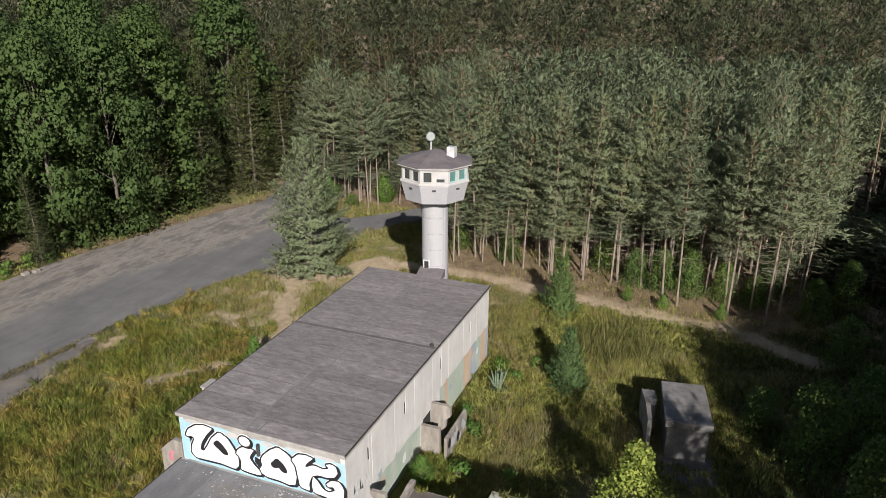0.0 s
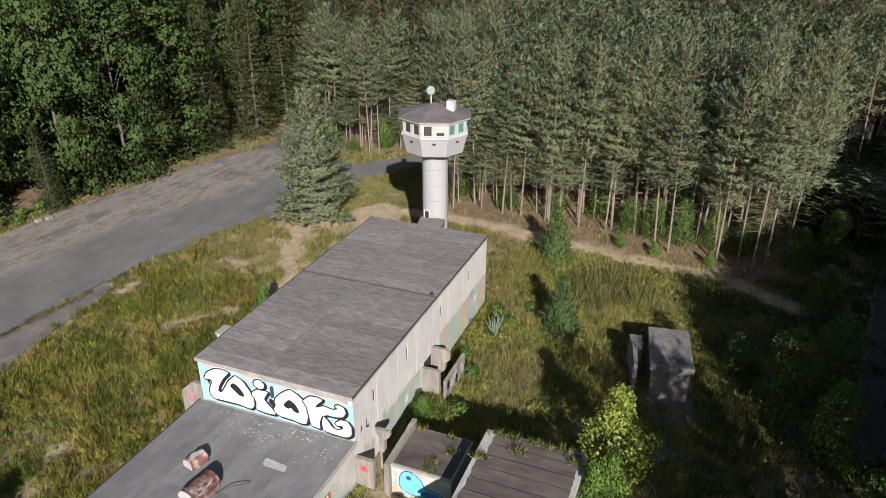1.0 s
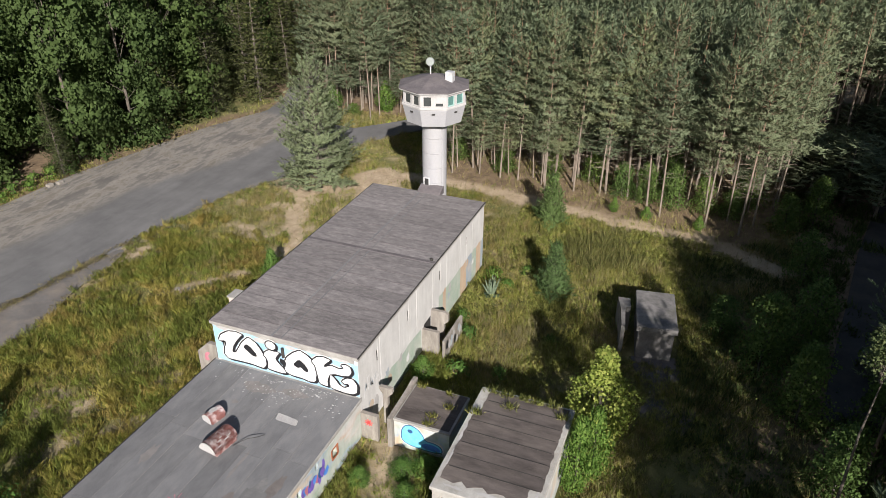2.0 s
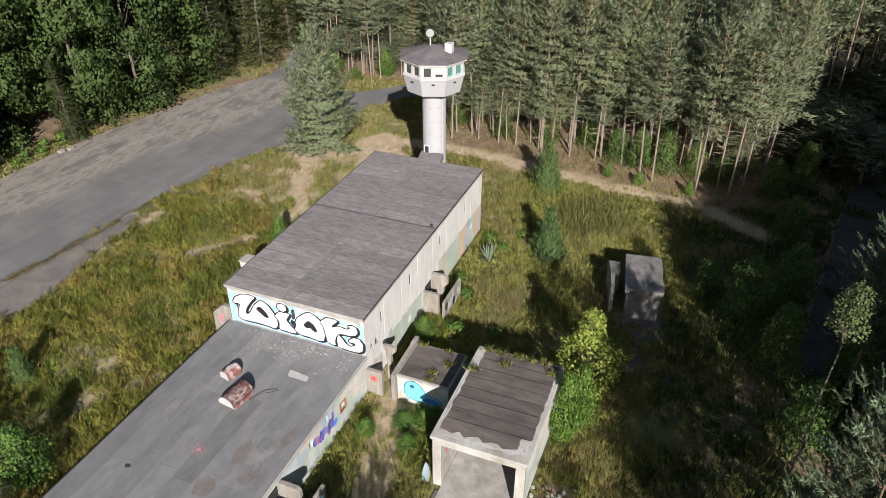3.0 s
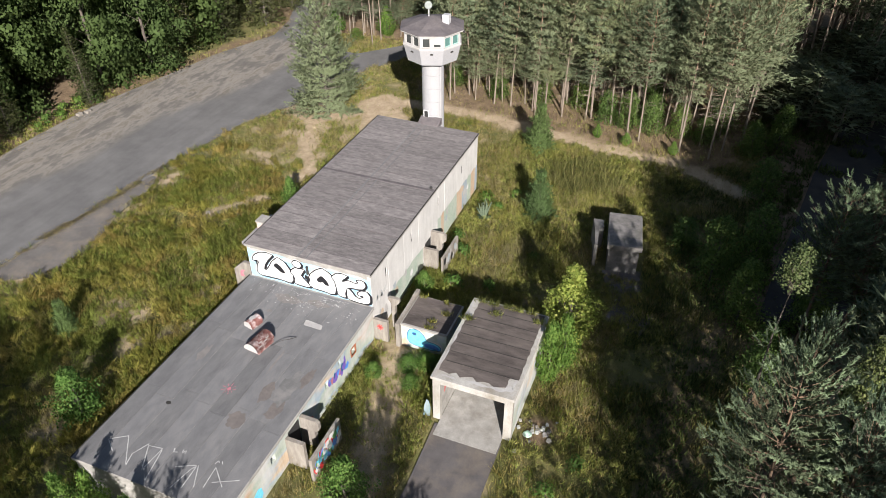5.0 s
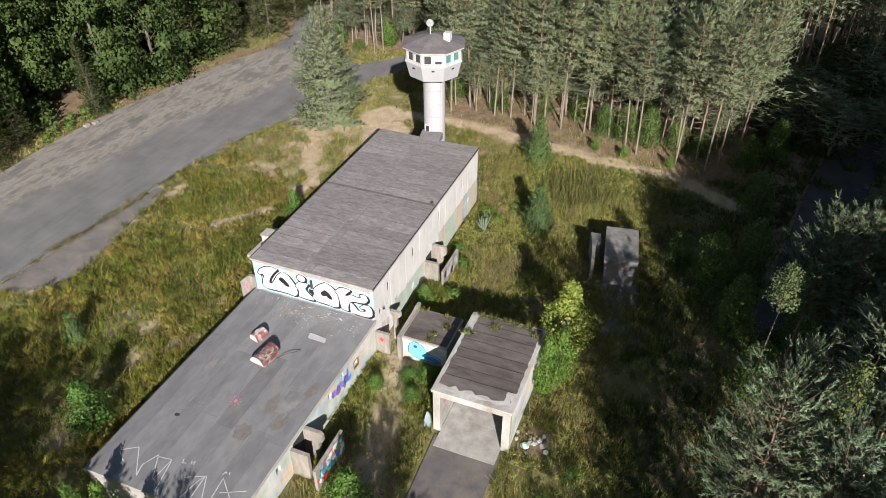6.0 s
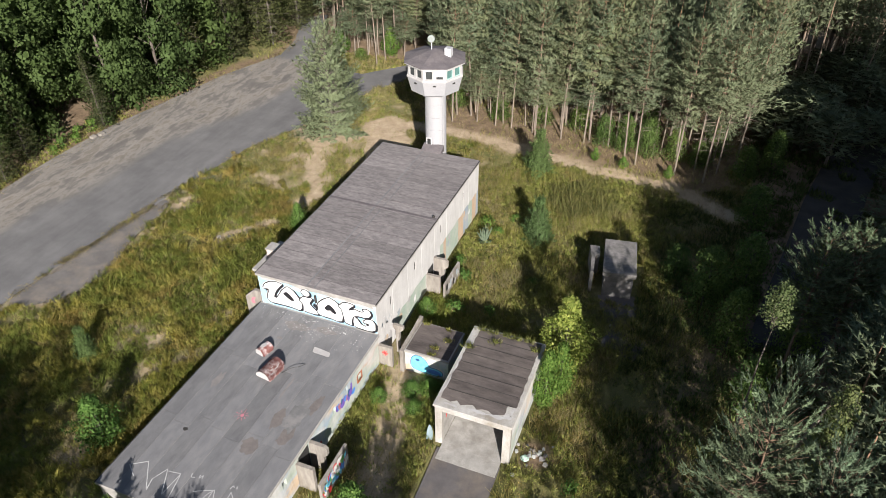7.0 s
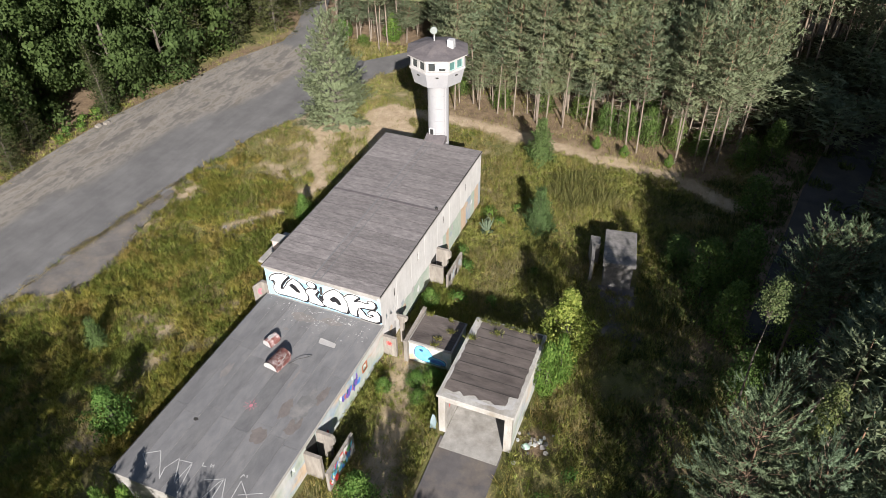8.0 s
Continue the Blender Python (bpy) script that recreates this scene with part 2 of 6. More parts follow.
SILVER_STEM = plain("felted_silver_stem", (0.135, 0.173, 0.117), 0.9)
LAMP_METAL = plain("dull_lamp_metal", (0.2, 0.22, 0.21), 0.5)
DARK_PANE = pane_material("dirty_dark_glass", (0.05, 0.055, 0.055))
TEAL_PANE = pane_material("teal_tinted_glass", (0.1, 0.2, 0.185))
WHITE_METAL = plain("white_enamelled_metal", (0.425, 0.425, 0.435), 0.5)
PLASTIC = plain("white_plastic_rubbish", (0.367, 0.378, 0.367), 0.5)
PALE_BLUE = mottled("flaking_pale_blue_paint", (0.150, 0.218, 0.242), (0.240, 0.291, 0.308), 3, (0.100, 0.130, 0.132), 2.5, 0.6, 30)
PALE_GREEN = plain("pale_green_plastic", (0.45, 0.62, 0.52), 0.5)
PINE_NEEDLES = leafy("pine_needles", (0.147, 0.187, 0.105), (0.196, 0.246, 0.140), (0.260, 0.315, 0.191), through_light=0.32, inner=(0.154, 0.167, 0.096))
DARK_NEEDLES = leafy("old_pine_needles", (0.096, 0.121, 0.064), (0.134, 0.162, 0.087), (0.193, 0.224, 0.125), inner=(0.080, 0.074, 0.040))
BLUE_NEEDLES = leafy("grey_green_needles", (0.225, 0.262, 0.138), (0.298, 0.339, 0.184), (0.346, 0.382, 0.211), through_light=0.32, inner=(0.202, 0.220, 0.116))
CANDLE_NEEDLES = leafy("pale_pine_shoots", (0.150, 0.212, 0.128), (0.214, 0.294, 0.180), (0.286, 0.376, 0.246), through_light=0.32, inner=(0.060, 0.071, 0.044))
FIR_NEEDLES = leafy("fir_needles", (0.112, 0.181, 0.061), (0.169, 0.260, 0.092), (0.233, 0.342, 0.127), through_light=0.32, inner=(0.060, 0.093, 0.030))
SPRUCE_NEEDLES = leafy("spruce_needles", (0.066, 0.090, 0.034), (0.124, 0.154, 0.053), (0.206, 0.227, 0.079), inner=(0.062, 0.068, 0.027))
OAK_LEAVES = leafy("oak_leaves", (0.066, 0.104, 0.032), (0.080, 0.124, 0.038), (0.100, 0.148, 0.048), clump=0.35)
SHRUB_LEAVES = leafy("shrub_leaves", (0.088, 0.144, 0.039), (0.128, 0.200, 0.053), (0.192, 0.272, 0.075))
BRIGHT_LEAVES = leafy("yellow_green_leaves", (0.175, 0.231, 0.047), (0.328, 0.392, 0.081), (0.522, 0.533, 0.148))
BIRCH_LEAVES = leafy("pale_birch_leaves", (0.090, 0.125, 0.043), (0.158, 0.195, 0.076), (0.240, 0.265, 0.111))
BUSH_LEAVES = leafy("bush_leaves", (0.068, 0.139, 0.027), (0.130, 0.236, 0.050), (0.214, 0.312, 0.082))
SILVER_LEAVES = leafy("silver_green_leaves", (0.073, 0.106, 0.060), (0.109, 0.149, 0.090), (0.146, 0.187, 0.119))
HERBS = leafy("meadow_herb_leaves", (0.274, 0.277, 0.064), (0.317, 0.315, 0.077), (0.378, 0.357, 0.102), 0.8, 0.5, patch=(0.410, 0.304, 0.124), patch_scale=0.3, clump=0.3)
GREEN_HERBS = leafy("green_herb_leaves", (0.238, 0.270, 0.057), (0.282, 0.309, 0.069), (0.338, 0.345, 0.085), 0.8, 0.5, clump=0.3)
GRASS = leafy("dry_summer_grass", (0.125, 0.144, 0.032), (0.209, 0.209, 0.054), (0.342, 0.302, 0.097), 0.8, 0.3, patch=(0.347, 0.271, 0.119), patch_scale=0.35, clump=0.9)
FIELD_GRASS = leafy("fresh_grass", (0.161, 0.189, 0.045), (0.272, 0.289, 0.077), (0.395, 0.377, 0.129), 0.8, 0.3, clump=0.7)
UNDERGROWTH = leafy("undergrowth_leaves", (0.06, 0.085, 0.026), (0.09, 0.12, 0.038), (0.13, 0.16, 0.055), 0.8, 0.3, clump=0.7)
SCRUB = leafy("olive_scrub", (0.110, 0.120, 0.040), (0.176, 0.180, 0.062), (0.253, 0.235, 0.100), 0.8, 0.3, clump=0.8)
DRY_GRASS = leafy("straw_grass", (0.221, 0.185, 0.088), (0.338, 0.281, 0.140), (0.455, 0.382, 0.208), 0.8, 0.3, clump=0.8)
WEEDS = leafy("green_weeds", (0.100, 0.156, 0.030), (0.173, 0.238, 0.050), (0.262, 0.309, 0.074), 0.8, 0.3, clump=0.9)
PINE_BARK = bark_material("pine_bark", (0.215, 0.178, 0.145), (0.27, 0.165, 0.108), 4.0, 11.0)
BROWN_BARK = bark_material("brown_pine_bark", (0.12, 0.095, 0.075), (0.15, 0.1, 0.068), 4.0, 11.0)
GREY_BARK = bark_material("grey_bark", (0.09, 0.08, 0.07), (0.14, 0.12, 0.10), 0.0, 8.0)


# ---- mesh helpers ----
def mesh_object(name, verts, faces, mat, parent=None, label="", smooth=False):
    me = bpy.data.meshes.new(name)
    me.from_pydata(verts, [], faces)
    me.materials.append(mat)
    if smooth:
        me.polygons.foreach_set("use_smooth", [True] * len(me.polygons))
    ob = new(name, me)
    if parent:
        ob.parent = parent
    if label:
        tagged(ob, label)
    return ob


def part(name, bm, mat, parent=None, label=""):
    me = bpy.data.meshes.new(name)
    bmesh.ops.recalc_face_normals(bm, faces=bm.faces)
    bm.to_mesh(me)
    bm.free()
    me.materials.append(mat)
    ob = new(name, me)
    if parent:
        ob.parent = parent
    if label:
        tagged(ob, label)
    return ob


def thing(name, label, category, group="", kind="", at=(0, 0, 0)):
    ob = new(name)
    ob.location = at
    ob.empty_display_size = 0.2
    return tagged(ob, label, category, group, kind)


def box(x0, x1, y0, y1, z0, z1, bev=0.0, bm=None):
    own = bm if bm is not None else bmesh.new()
    made = bmesh.ops.create_cube(own, size=1, matrix=Matrix.LocRotScale(((x0 + x1) / 2, (y0 + y1) / 2, (z0 + z1) / 2), None, (x1 - x0, y1 - y0, z1 - z0)))
    if bev:
        edges = {e for v in made["verts"] for e in v.link_edges}
        bmesh.ops.bevel(own, geom=list(edges), offset=bev, segments=2, affect="EDGES", profile=0.5)
    return own


def prism(points, z0, z1, bev=0.0, bm=None):
    """An upright prism over a plan."""
    own = bm if bm is not None else bmesh.new()
    low = [own.verts.new((x, y, z0)) for x, y in points]
    top = [own.verts.new((x, y, z1)) for x, y in points]
    n = len(points)
    faces = [own.faces.new(low[::-1]), own.faces.new(top)]
    for i in range(n):
        faces.append(own.faces.new((low[i], low[(i + 1) % n], top[(i + 1) % n], top[i])))
    if bev:
        edges = {e for f in faces for e in f.edges}
        bmesh.ops.bevel(own, geom=list(edges), offset=bev, segments=2, affect="EDGES", profile=0.5)
    return own


def slab_yz(points, x0, x1, bev=0.0):
    """A flat plate standing across x, from an outline in y and z."""
    bm = prism(points, x0, x1, bev)
    for v in bm.verts:
        v.co = Vector((v.co.z, v.co.x, v.co.y))
    return bm


def slab_xz(points, y0, y1, bev=0.0):
    bm = prism(points, y0, y1, bev)
    for v in bm.verts:
        v.co = Vector((v.co.x, v.co.z, v.co.y))
    return bm


def lathe(profile, sides, centre=(0, 0, 0), bm=None, turn=0.0):
    own = bm if bm is not None else bmesh.new()
    rings = []
    for r, z in profile:
        rings.append([own.verts.new((centre[0] + r * math.cos(turn + 2 * math.pi * k / sides), centre[1] + r * math.sin(turn + 2 * math.pi * k / sides), centre[2] + z)) for k in range(sides)])
    for a, b in zip(rings, rings[1:]):
        for k in range(sides):
            own.faces.new((a[k], a[(k + 1) % sides], b[(k + 1) % sides], b[k]))
    own.faces.new(rings[0][::-1])
    own.faces.new(rings[-1])
    return own


def rounded(points, rounds=2, w=0.75):
    pts = [Vector(p) for p in points]
    for _ in range(rounds):
        pts = [q for a, b in zip(pts, pts[1:] + pts[:1]) for q in (a * w + b * (1 - w), a * (1 - w) + b * w)]
    return pts


def grown(points, d):
    out = []
    n = len(points)
    area = sum(points[i].x * points[(i + 1) % n].y - points[(i + 1) % n].x * points[i].y for i in range(n))
    s = 1 if area > 0 else -1
    for i in range(n):
        t = (points[(i + 1) % n] - points[i - 1]).normalized()
        out.append(points[i] + Vector((t.y, -t.x)) * d * s)
    return out


def painted(name, points, place, mat, parent, label=""):
    """A thin coat of paint with the given outline; place() lays its points on the wall."""
    from mathutils.geometry import tessellate_polygon
    flat = [Vector((p.x, p.y, 0)) for p in points]
    tris = tessellate_polygon([flat])
    return mesh_object(name, [place(p.x, p.y) for p in points], [tuple(t) for t in tris], mat, parent, label)


def disc(x, y, rx, ry, n=20):
    return [Vector((x + rx * math.cos(2 * math.pi * k / n), y + ry * math.sin(2 * math.pi * k / n))) for k in range(n)]


def stroke(points, width):
    """The outline of a line of even width."""
    pts = [Vector(p) for p in points]
    left, right = [], []
    for i, p in enumerate(pts):
        t = (pts[min(i + 1, len(pts) - 1)] - pts[max(i - 1, 0)]).normalized() * width / 2
        left.append(p + Vector((-t.y, t.x)))
        right.append(p + Vector((t.y, -t.x)))
    return left + right[::-1]


# ---- ground ----
ROAD_NEAR = [(-26, -60), (-25.4, -15), (-24.7, -1), (-24.2, 3), (-23.6, 8), (-22.9, 13.5), (-21.9, 19.3), (-19.8, 24.2), (-18.2, 30.5), (-17.0, 34.0), (-15.2, 37.1), (-10, 44), (-2, 53)]
ROAD_FAR = [(-5, 56), (-12.5, 46.5), (-16.9, 40.4), (-20.1, 36.9), (-23.5, 37.3), (-27.5, 40), (-29.3, 44), (-32.5, 52), (-35, 50), (-31.8, 43), (-30.9, 38.5), (-33.5, 31.5), (-34.9, 24), (-36.2, 17.7), (-36.5, 11), (-36.3, 5), (-37, -15), (-39, -60)]
PATHS = [
    ([(-13.0, 13.0), (-12.4, 14.4), (-14.6, 17.1), (-15.6, 19.5), (-16.6, 21.5), (-14.8, 23.6), (-13.4, 25.4), (-12.6, 28.7)], 0.55),
    ([(-19.5, 24.0), (-16.5, 22.0), (-13.3, 25.3), (-10.5, 28.2), (-6.6, 28.1), (-2.3, 27.9), (1.0, 27.2), (4.1, 26.8), (7.2, 26.1), (10.4, 25.9), (13.1, 26.0), (18.0, 23.0)], 0.8),
    ([(-8.6, 18.6), (-10.5, 23.0), (-12.5, 27.0)], 2.0),
]


def along(points, x, y):
    """The distance of places from a broken line."""
    best = np.full(np.shape(x), 1e9)
    for (ax, ay), (bx, by) in zip(points, points[1:]):
        dx, dy = bx - ax, by - ay
        t = np.clip(((x - ax) * dx + (y - ay) * dy) / (dx * dx + dy * dy), 0, 1)
        best = np.minimum(best, np.hypot(x - ax - t * dx, y - ay - t * dy))
    return best


def inside(points, x, y):
    hit = np.zeros(np.shape(x), bool)
    for (ax, ay), (bx, by) in zip(points, points[1:] + points[:1]):
        if ay != by:
            hit ^= ((ay > y) != (by > y)) & (x < (bx - ax) * (y - ay) / (by - ay) + ax)
    return hit


def wave(x, y, scale, seed=0):
    """Smooth noise from a few crossed waves, about -1 to 1."""
    r = np.random.RandomState(seed)
    out = 0
    for k in range(7):
        a, p, f = r.uniform(0, 6.283), r.uniform(0, 6.283), scale * r.uniform(0.6, 2.2)
        out = out + np.sin((x * np.cos(a) + y * np.sin(a)) * f + p + 0.8 * np.sin((x * np.sin(a) - y * np.cos(a)) * f * 0.7))
    return out / 4


APRON = [(-24.75, -4.6), (-24.62, -1.2), (-24.14, 2.9), (-23.55, 7.9), (-23.35, 9.8), (-22.5, 9.3), (-22.0, 7.4), (-22.1, 4.6), (-21.2, 2.2), (-20.9, 0.6), (-21.1, -1.6), (-22.4, -3.4)]
ROAD = ROAD_NEAR + ROAD_FAR
EDGE = [(-13, 42), (-9, 33.2), (-6.6, 31.0), (-1.9, 29.9), (3.5, 29.2), (9.6, 28.0), (15, 28.7), (17.3, 33), (19, 25), (19, -30)]
WOODS = [(-13, 42), (-9, 33.2), (-6.6, 31.0), (-1.9, 29.9), (3.5, 29.2), (9.6, 28.0), (15, 28.7), (18.5, 31), (60, 31), (60, 120), (-13, 120)]


def masks(x, y):
    n = wave(x, y, 0.9, 3)
    sand = np.zeros(np.shape(x))
    for pts, w in PATHS:
        d = along(pts, x, y) + 0.3 * wave(x, y, 1.7, 5)
        sand = np.maximum(sand, np.clip((w + 0.35 - d) / 0.5, 0, 1))
    sand = np.maximum(sand, 0.35 * np.clip(1.2 * wave(x, y, 0.55, 8) - 0.85, 0, 1) * (x < 12))
    gravel = np.clip((1.5 - (along(ROAD_NEAR[:7], x, y) + 0.8 * n)) / 0.6, 0, 1) * (y < 16)
    around = np.hypot((x + 22.4) / 2.3, (y - 1.2) / 6.2)
    sand = np.maximum(sand, 0.4 * np.clip((1.12 - around + 0.3 * n) / 0.15, 0, 1))
    gravel = np.maximum(gravel * 0.5, 0)
    woods = inside(WOODS, x, y) | (x > 19) | (x < -37) | (y > 42)
    near_edge = np.minimum(along(EDGE[1:7], x, y), 9)
    litter = np.clip(woods * 1.0 + np.clip((3.2 - near_edge + 0.9 * n) / 1.2, 0, 1), 0, 1)
    litter = np.maximum(litter, 0.35 * np.clip((3.2 - np.abs(x - 17) + 1.6 * n) / 2, 0, 1) * (y < 26))
    litter = np.maximum(litter, np.clip((1.7 - along(ROAD_FAR[6:17], x, y) + 1.1 * n) / 0.8, 0, 1) * ~inside(ROAD, x, y))
    sand = np.maximum(sand, 0.85 * np.clip((1.35 - along([(1.0, 2.0), (1.9, -1.5), (2.8, -4.5), (3.7, -8.0), (4.4, -12)], x, y) + 0.6 * n) / 0.8, 0, 1))
    litter = np.maximum(litter, np.clip((1.15 - np.hypot(x - 10.1, y + 3.1) + 0.3 * n) / 0.4, 0, 1))
    sand = np.maximum(sand, 0.8 * np.clip(1.4 * wave(x, y, 1.6, 33) - 1.1 + 0.85 * (np.hypot(x + 12.8, (y + 4) / 1.7) < 3.6), 0, 1) * (x < 12))
    litter = np.maximum(litter, 0.75 * np.clip((1.3 - along([(15.6, -7), (16.5, 1.5), (17.6, 7), (18.8, 12)], x, y) + 0.5 * n) / 0.8, 0, 1))
    sand = np.maximum(sand, 0.75 * np.clip((0.75 - along(APRON[4:12], x, y) + 0.35 * n) / 0.4, 0, 1))
    sand = np.maximum(sand, 0.9 * np.clip((1.0 - np.hypot((x + 21.4) / 1.1, (y - 9.6) / 1.6) + 0.25 * n) / 0.3, 0, 1))
    sand = np.maximum(sand, 0.95 * np.clip((0.8 - along([(-16.0, 6.9), (-15.1, 8.4), (-13.6, 9.8)], x, y) + 0.35 * n) / 0.4, 0, 1))
    for bx, by, br in ((-15.2, -3.7, 1.0), (-12.3, -5.2, 1.3), (-12.0, -11.2, 1.2)):
        sand = np.maximum(sand, 0.75 * np.clip((br - np.hypot(x - bx, (y - by) / 1.3) + 0.5 * n) / 0.5, 0, 1))
    bare = np.hypot((x + 14.5) / 4.5, (y - 20.5) / 6.5)
    sand = np.maximum(sand, 0.9 * np.clip(1.2 * wave(x, y, 1.3, 21) + 1.0 * (1.05 - bare), 0, 1))
    return sand, gravel, litter


def spaced(lo, hi, step, outer):
    mid = list(np.arange(lo, hi + 0.01, step))
    return np.array([lo - d for d in outer[::-1]] + mid + [hi + d for d in outer])


def build_ground():
    far = [3, 8, 18, 40, 90, 200, 450, 1000]
    xs, ys = spaced(-46, 30, 0.6, far), spaced(-24, 60, 0.6, far)
    X, Y = np.meshgrid(xs, ys)
    x, y = X.ravel(), Y.ravel()
    flat = inside(ROAD, x, y) | ((np.abs(x + 3.8) < 5) & (np.abs(y - 1.6) < 17)) | ((np.abs(x - 7) < 3) & (np.abs(y + 5) < 12))
    z = np.where(flat, -0.06, -0.05 + 0.06 * wave(x, y, 0.6, 1))
    verts = np.stack([x, y, z], 1).tolist()
    w = len(xs)
    faces = [(j * w + i, j * w + i + 1, (j + 1) * w + i + 1, (j + 1) * w + i) for j in range(len(ys) - 1) for i in range(w - 1)]
    ob = mesh_object("ground", verts, faces, GROUND, smooth=True)
    for name, values in zip(("sand", "gravel", "litter"), masks(x, y)):
        at = ob.data.attributes.new(name, "FLOAT", "POINT")
        at.data.foreach_set("value", values.astype(np.float32))
    tagged(ob, "dry summer meadow soil with sandy footpaths and needle litter", "ground", kind="structure")


def build_road():
    """A worn asphalt yard that narrows to a lane, as a fine grid cut to its outline."""
    bm = prism(ROAD, -0.10, 0.015)
    for axis, lo, hi in ((0, -40, -2), (1, -60, 56)):
        for c in np.arange(lo, hi, 1.0):
            co, no = [0, 0, 0], [0, 0, 0]
            co[axis], no[axis] = float(c), 1
            bmesh.ops.bisect_plane(bm, geom=bm.verts[:] + bm.edges[:] + bm.faces[:], plane_co=co, plane_no=no)
    ob = part("road", bm, ASPHALT)
    xy = np.array([v.co[:2] for v in ob.data.vertices])
    d = along(ROAD_NEAR, xy[:, 0], xy[:, 1])
    worn = np.clip((d - 6.2 + 0.7 * wave(xy[:, 0], xy[:, 1], 0.4, 9)) / 0.8, 0, 1) * (xy[:, 1] < 38) * 0.9
    at = ob.data.attributes.new("worn", "FLOAT", "POINT")
    at.data.foreach_set("value", worn.astype(np.float32))
    tagged(ob, "wide worn grey asphalt yard with lighter patches", "road", kind="structure")
    old_ = part("pavement", prism([(p.x, p.y) for p in rounded(APRON, 1)], -0.08, 0.01), OLD_ASPHALT)
    tagged(old_, "strip of old cracked asphalt beside the yard", "pavement", kind="structure")
    # lane sheet whose dark colour carries part of the wood's shade
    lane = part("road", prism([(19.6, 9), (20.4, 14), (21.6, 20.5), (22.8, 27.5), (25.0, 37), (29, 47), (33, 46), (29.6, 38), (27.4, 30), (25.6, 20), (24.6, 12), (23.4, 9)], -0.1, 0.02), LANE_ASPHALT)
    tagged(lane, "asphalt lane by the wood, its shade toned into the dark colour", "road", kind="structure")
    drive = part("driveway", prism([(5.35, -4.35), (8.75, -4.35), (8.8, -9), (8.6, -16), (8.2, -24), (4.6, -24), (5.4, -14), (5.5, -8)], -0.08, 0.02), DRIVE)
    tagged(drive, "dark grey asphalt driveway leading into the garage", "driveway", kind="structure")


build_ground()
build_road()


# ---- hall ----
HX0, HX1, HY0, HY1, HZ = -7.6, 0.0, 0.0, 16.8, 4.44
LY0, LZ = -13.45, 2.24


def build_hall():
    hall = thing("hall", "long flat-roofed concrete hall with graffiti on its gable", "building")
    pw = 2.1
    for k in range(8):
        y0 = HY0 + k * pw
        z1 = HZ - 0.16
        if k % 2 == 0:
            ym = y0 + pw * (0.5 if k else 0.95)
            ym = min(max(ym, y0 + 0.3), y0 + pw - 0.3)
            bm = box(-0.2, 0, y0 + 0.006, ym - 0.07, 0, z1, 0.003)
            box(-0.2, 0, ym + 0.07, y0 + pw - 0.006, 0, z1, 0.012, bm)
            box(-0.2, -0.003, ym - 0.07, ym + 0.07, 0, 3.0, 0, bm)
            box(-0.2, -0.003, ym - 0.07, ym + 0.07, 3.6, z1, 0, bm)
            part("slit_board", box(-0.06, -0.02, ym - 0.069, ym + 0.069, 3.001, 3.599), JOINT, hall, "dark board closing a narrow slit")
        else:
            bm = box(-0.2, 0, y0 + 0.006, y0 + pw - 0.006, 0, z1, 0.003)
        part("concrete_panel", bm, BARE_PANEL, hall)
        part("concrete_panel", box(HX0, HX0 + 0.2, y0 + 0.006, y0 + pw - 0.006, 0, z1, 0.003), BARE_PANEL, hall)
    part("inner_wall", box(-0.26, -0.21, 0.25, HY1 - 0.25, 0, HZ - 0.2), DARK_IN, hall)
    part("gable_wall", box(HX0 + 0.21, HX1 - 0.21, HY0, HY0 + 0.2, 0, HZ - 0.16), CONCRETE, hall)
    part("gable_wall", box(HX0 + 0.21, HX1 - 0.21, HY1 - 0.2, HY1, 0, HZ - 0.16), CONCRETE, hall)
    slab = part("roof_slab", box(HX0 - 0.1, HX1 + 0.06, HY0 - 0.08, HY1 + 0.08, HZ - 0.16, HZ, 0.02), CONCRETE, hall, "pale concrete roof slab edge")
    # two runs of felt strips, a raised joint across the middle
    rows = 19
    for side, (xa, xb) in enumerate(((HX0 - 0.1, -4.3), (-4.3, HX1 + 0.06))):
        for k in range(rows):
            d = (HY1 - HY0 + 0.16) / rows
            ya = HY0 - 0.08 + k * d
            bm = box(xa + 0.005, xb - 0.005, ya, ya + d - 0.012, HZ + 0.002, HZ + 0.012 + 0.006 * ((k * 7 + side * 3) % 4), 0.0)
            part("felt_strip", bm, FELT, slab)
            if k:
                part("tar_seam", box(xa + 0.01, xb - 0.01, ya - 0.022, ya + 0.002, HZ + 0.018, HZ + 0.034), TOWER_FELT, slab)
    part("ridge_seam", box(-3.82, -3.77, HY0 - 0.05, HY1 + 0.05, HZ + 0.03, HZ + 0.042), FELT_GREY, hall)
    part("ridge_seam", box(-4.34, -4.26, HY0 - 0.05, HY1 + 0.05, HZ + 0.03, HZ + 0.044), FELT_GREY, hall)
    part("roof_joint", box(HX0 - 0.1, HX1 + 0.06, 8.62, 8.86, HZ, HZ + 0.045, 0.02), TOWER_FELT, hall, "raised tarred expansion joint")
    part("roof_edging", box(HX1 + 0.03, HX1 + 0.075, HY0 - 0.08, HY1 + 0.08, HZ - 0.03, HZ + 0.035, 0.008), JOINT, hall)
    part("roof_edging", box(HX0 - 0.115, HX0 - 0.07, HY0 - 0.08, HY1 + 0.08, HZ - 0.03, HZ + 0.035, 0.008), JOINT, hall)
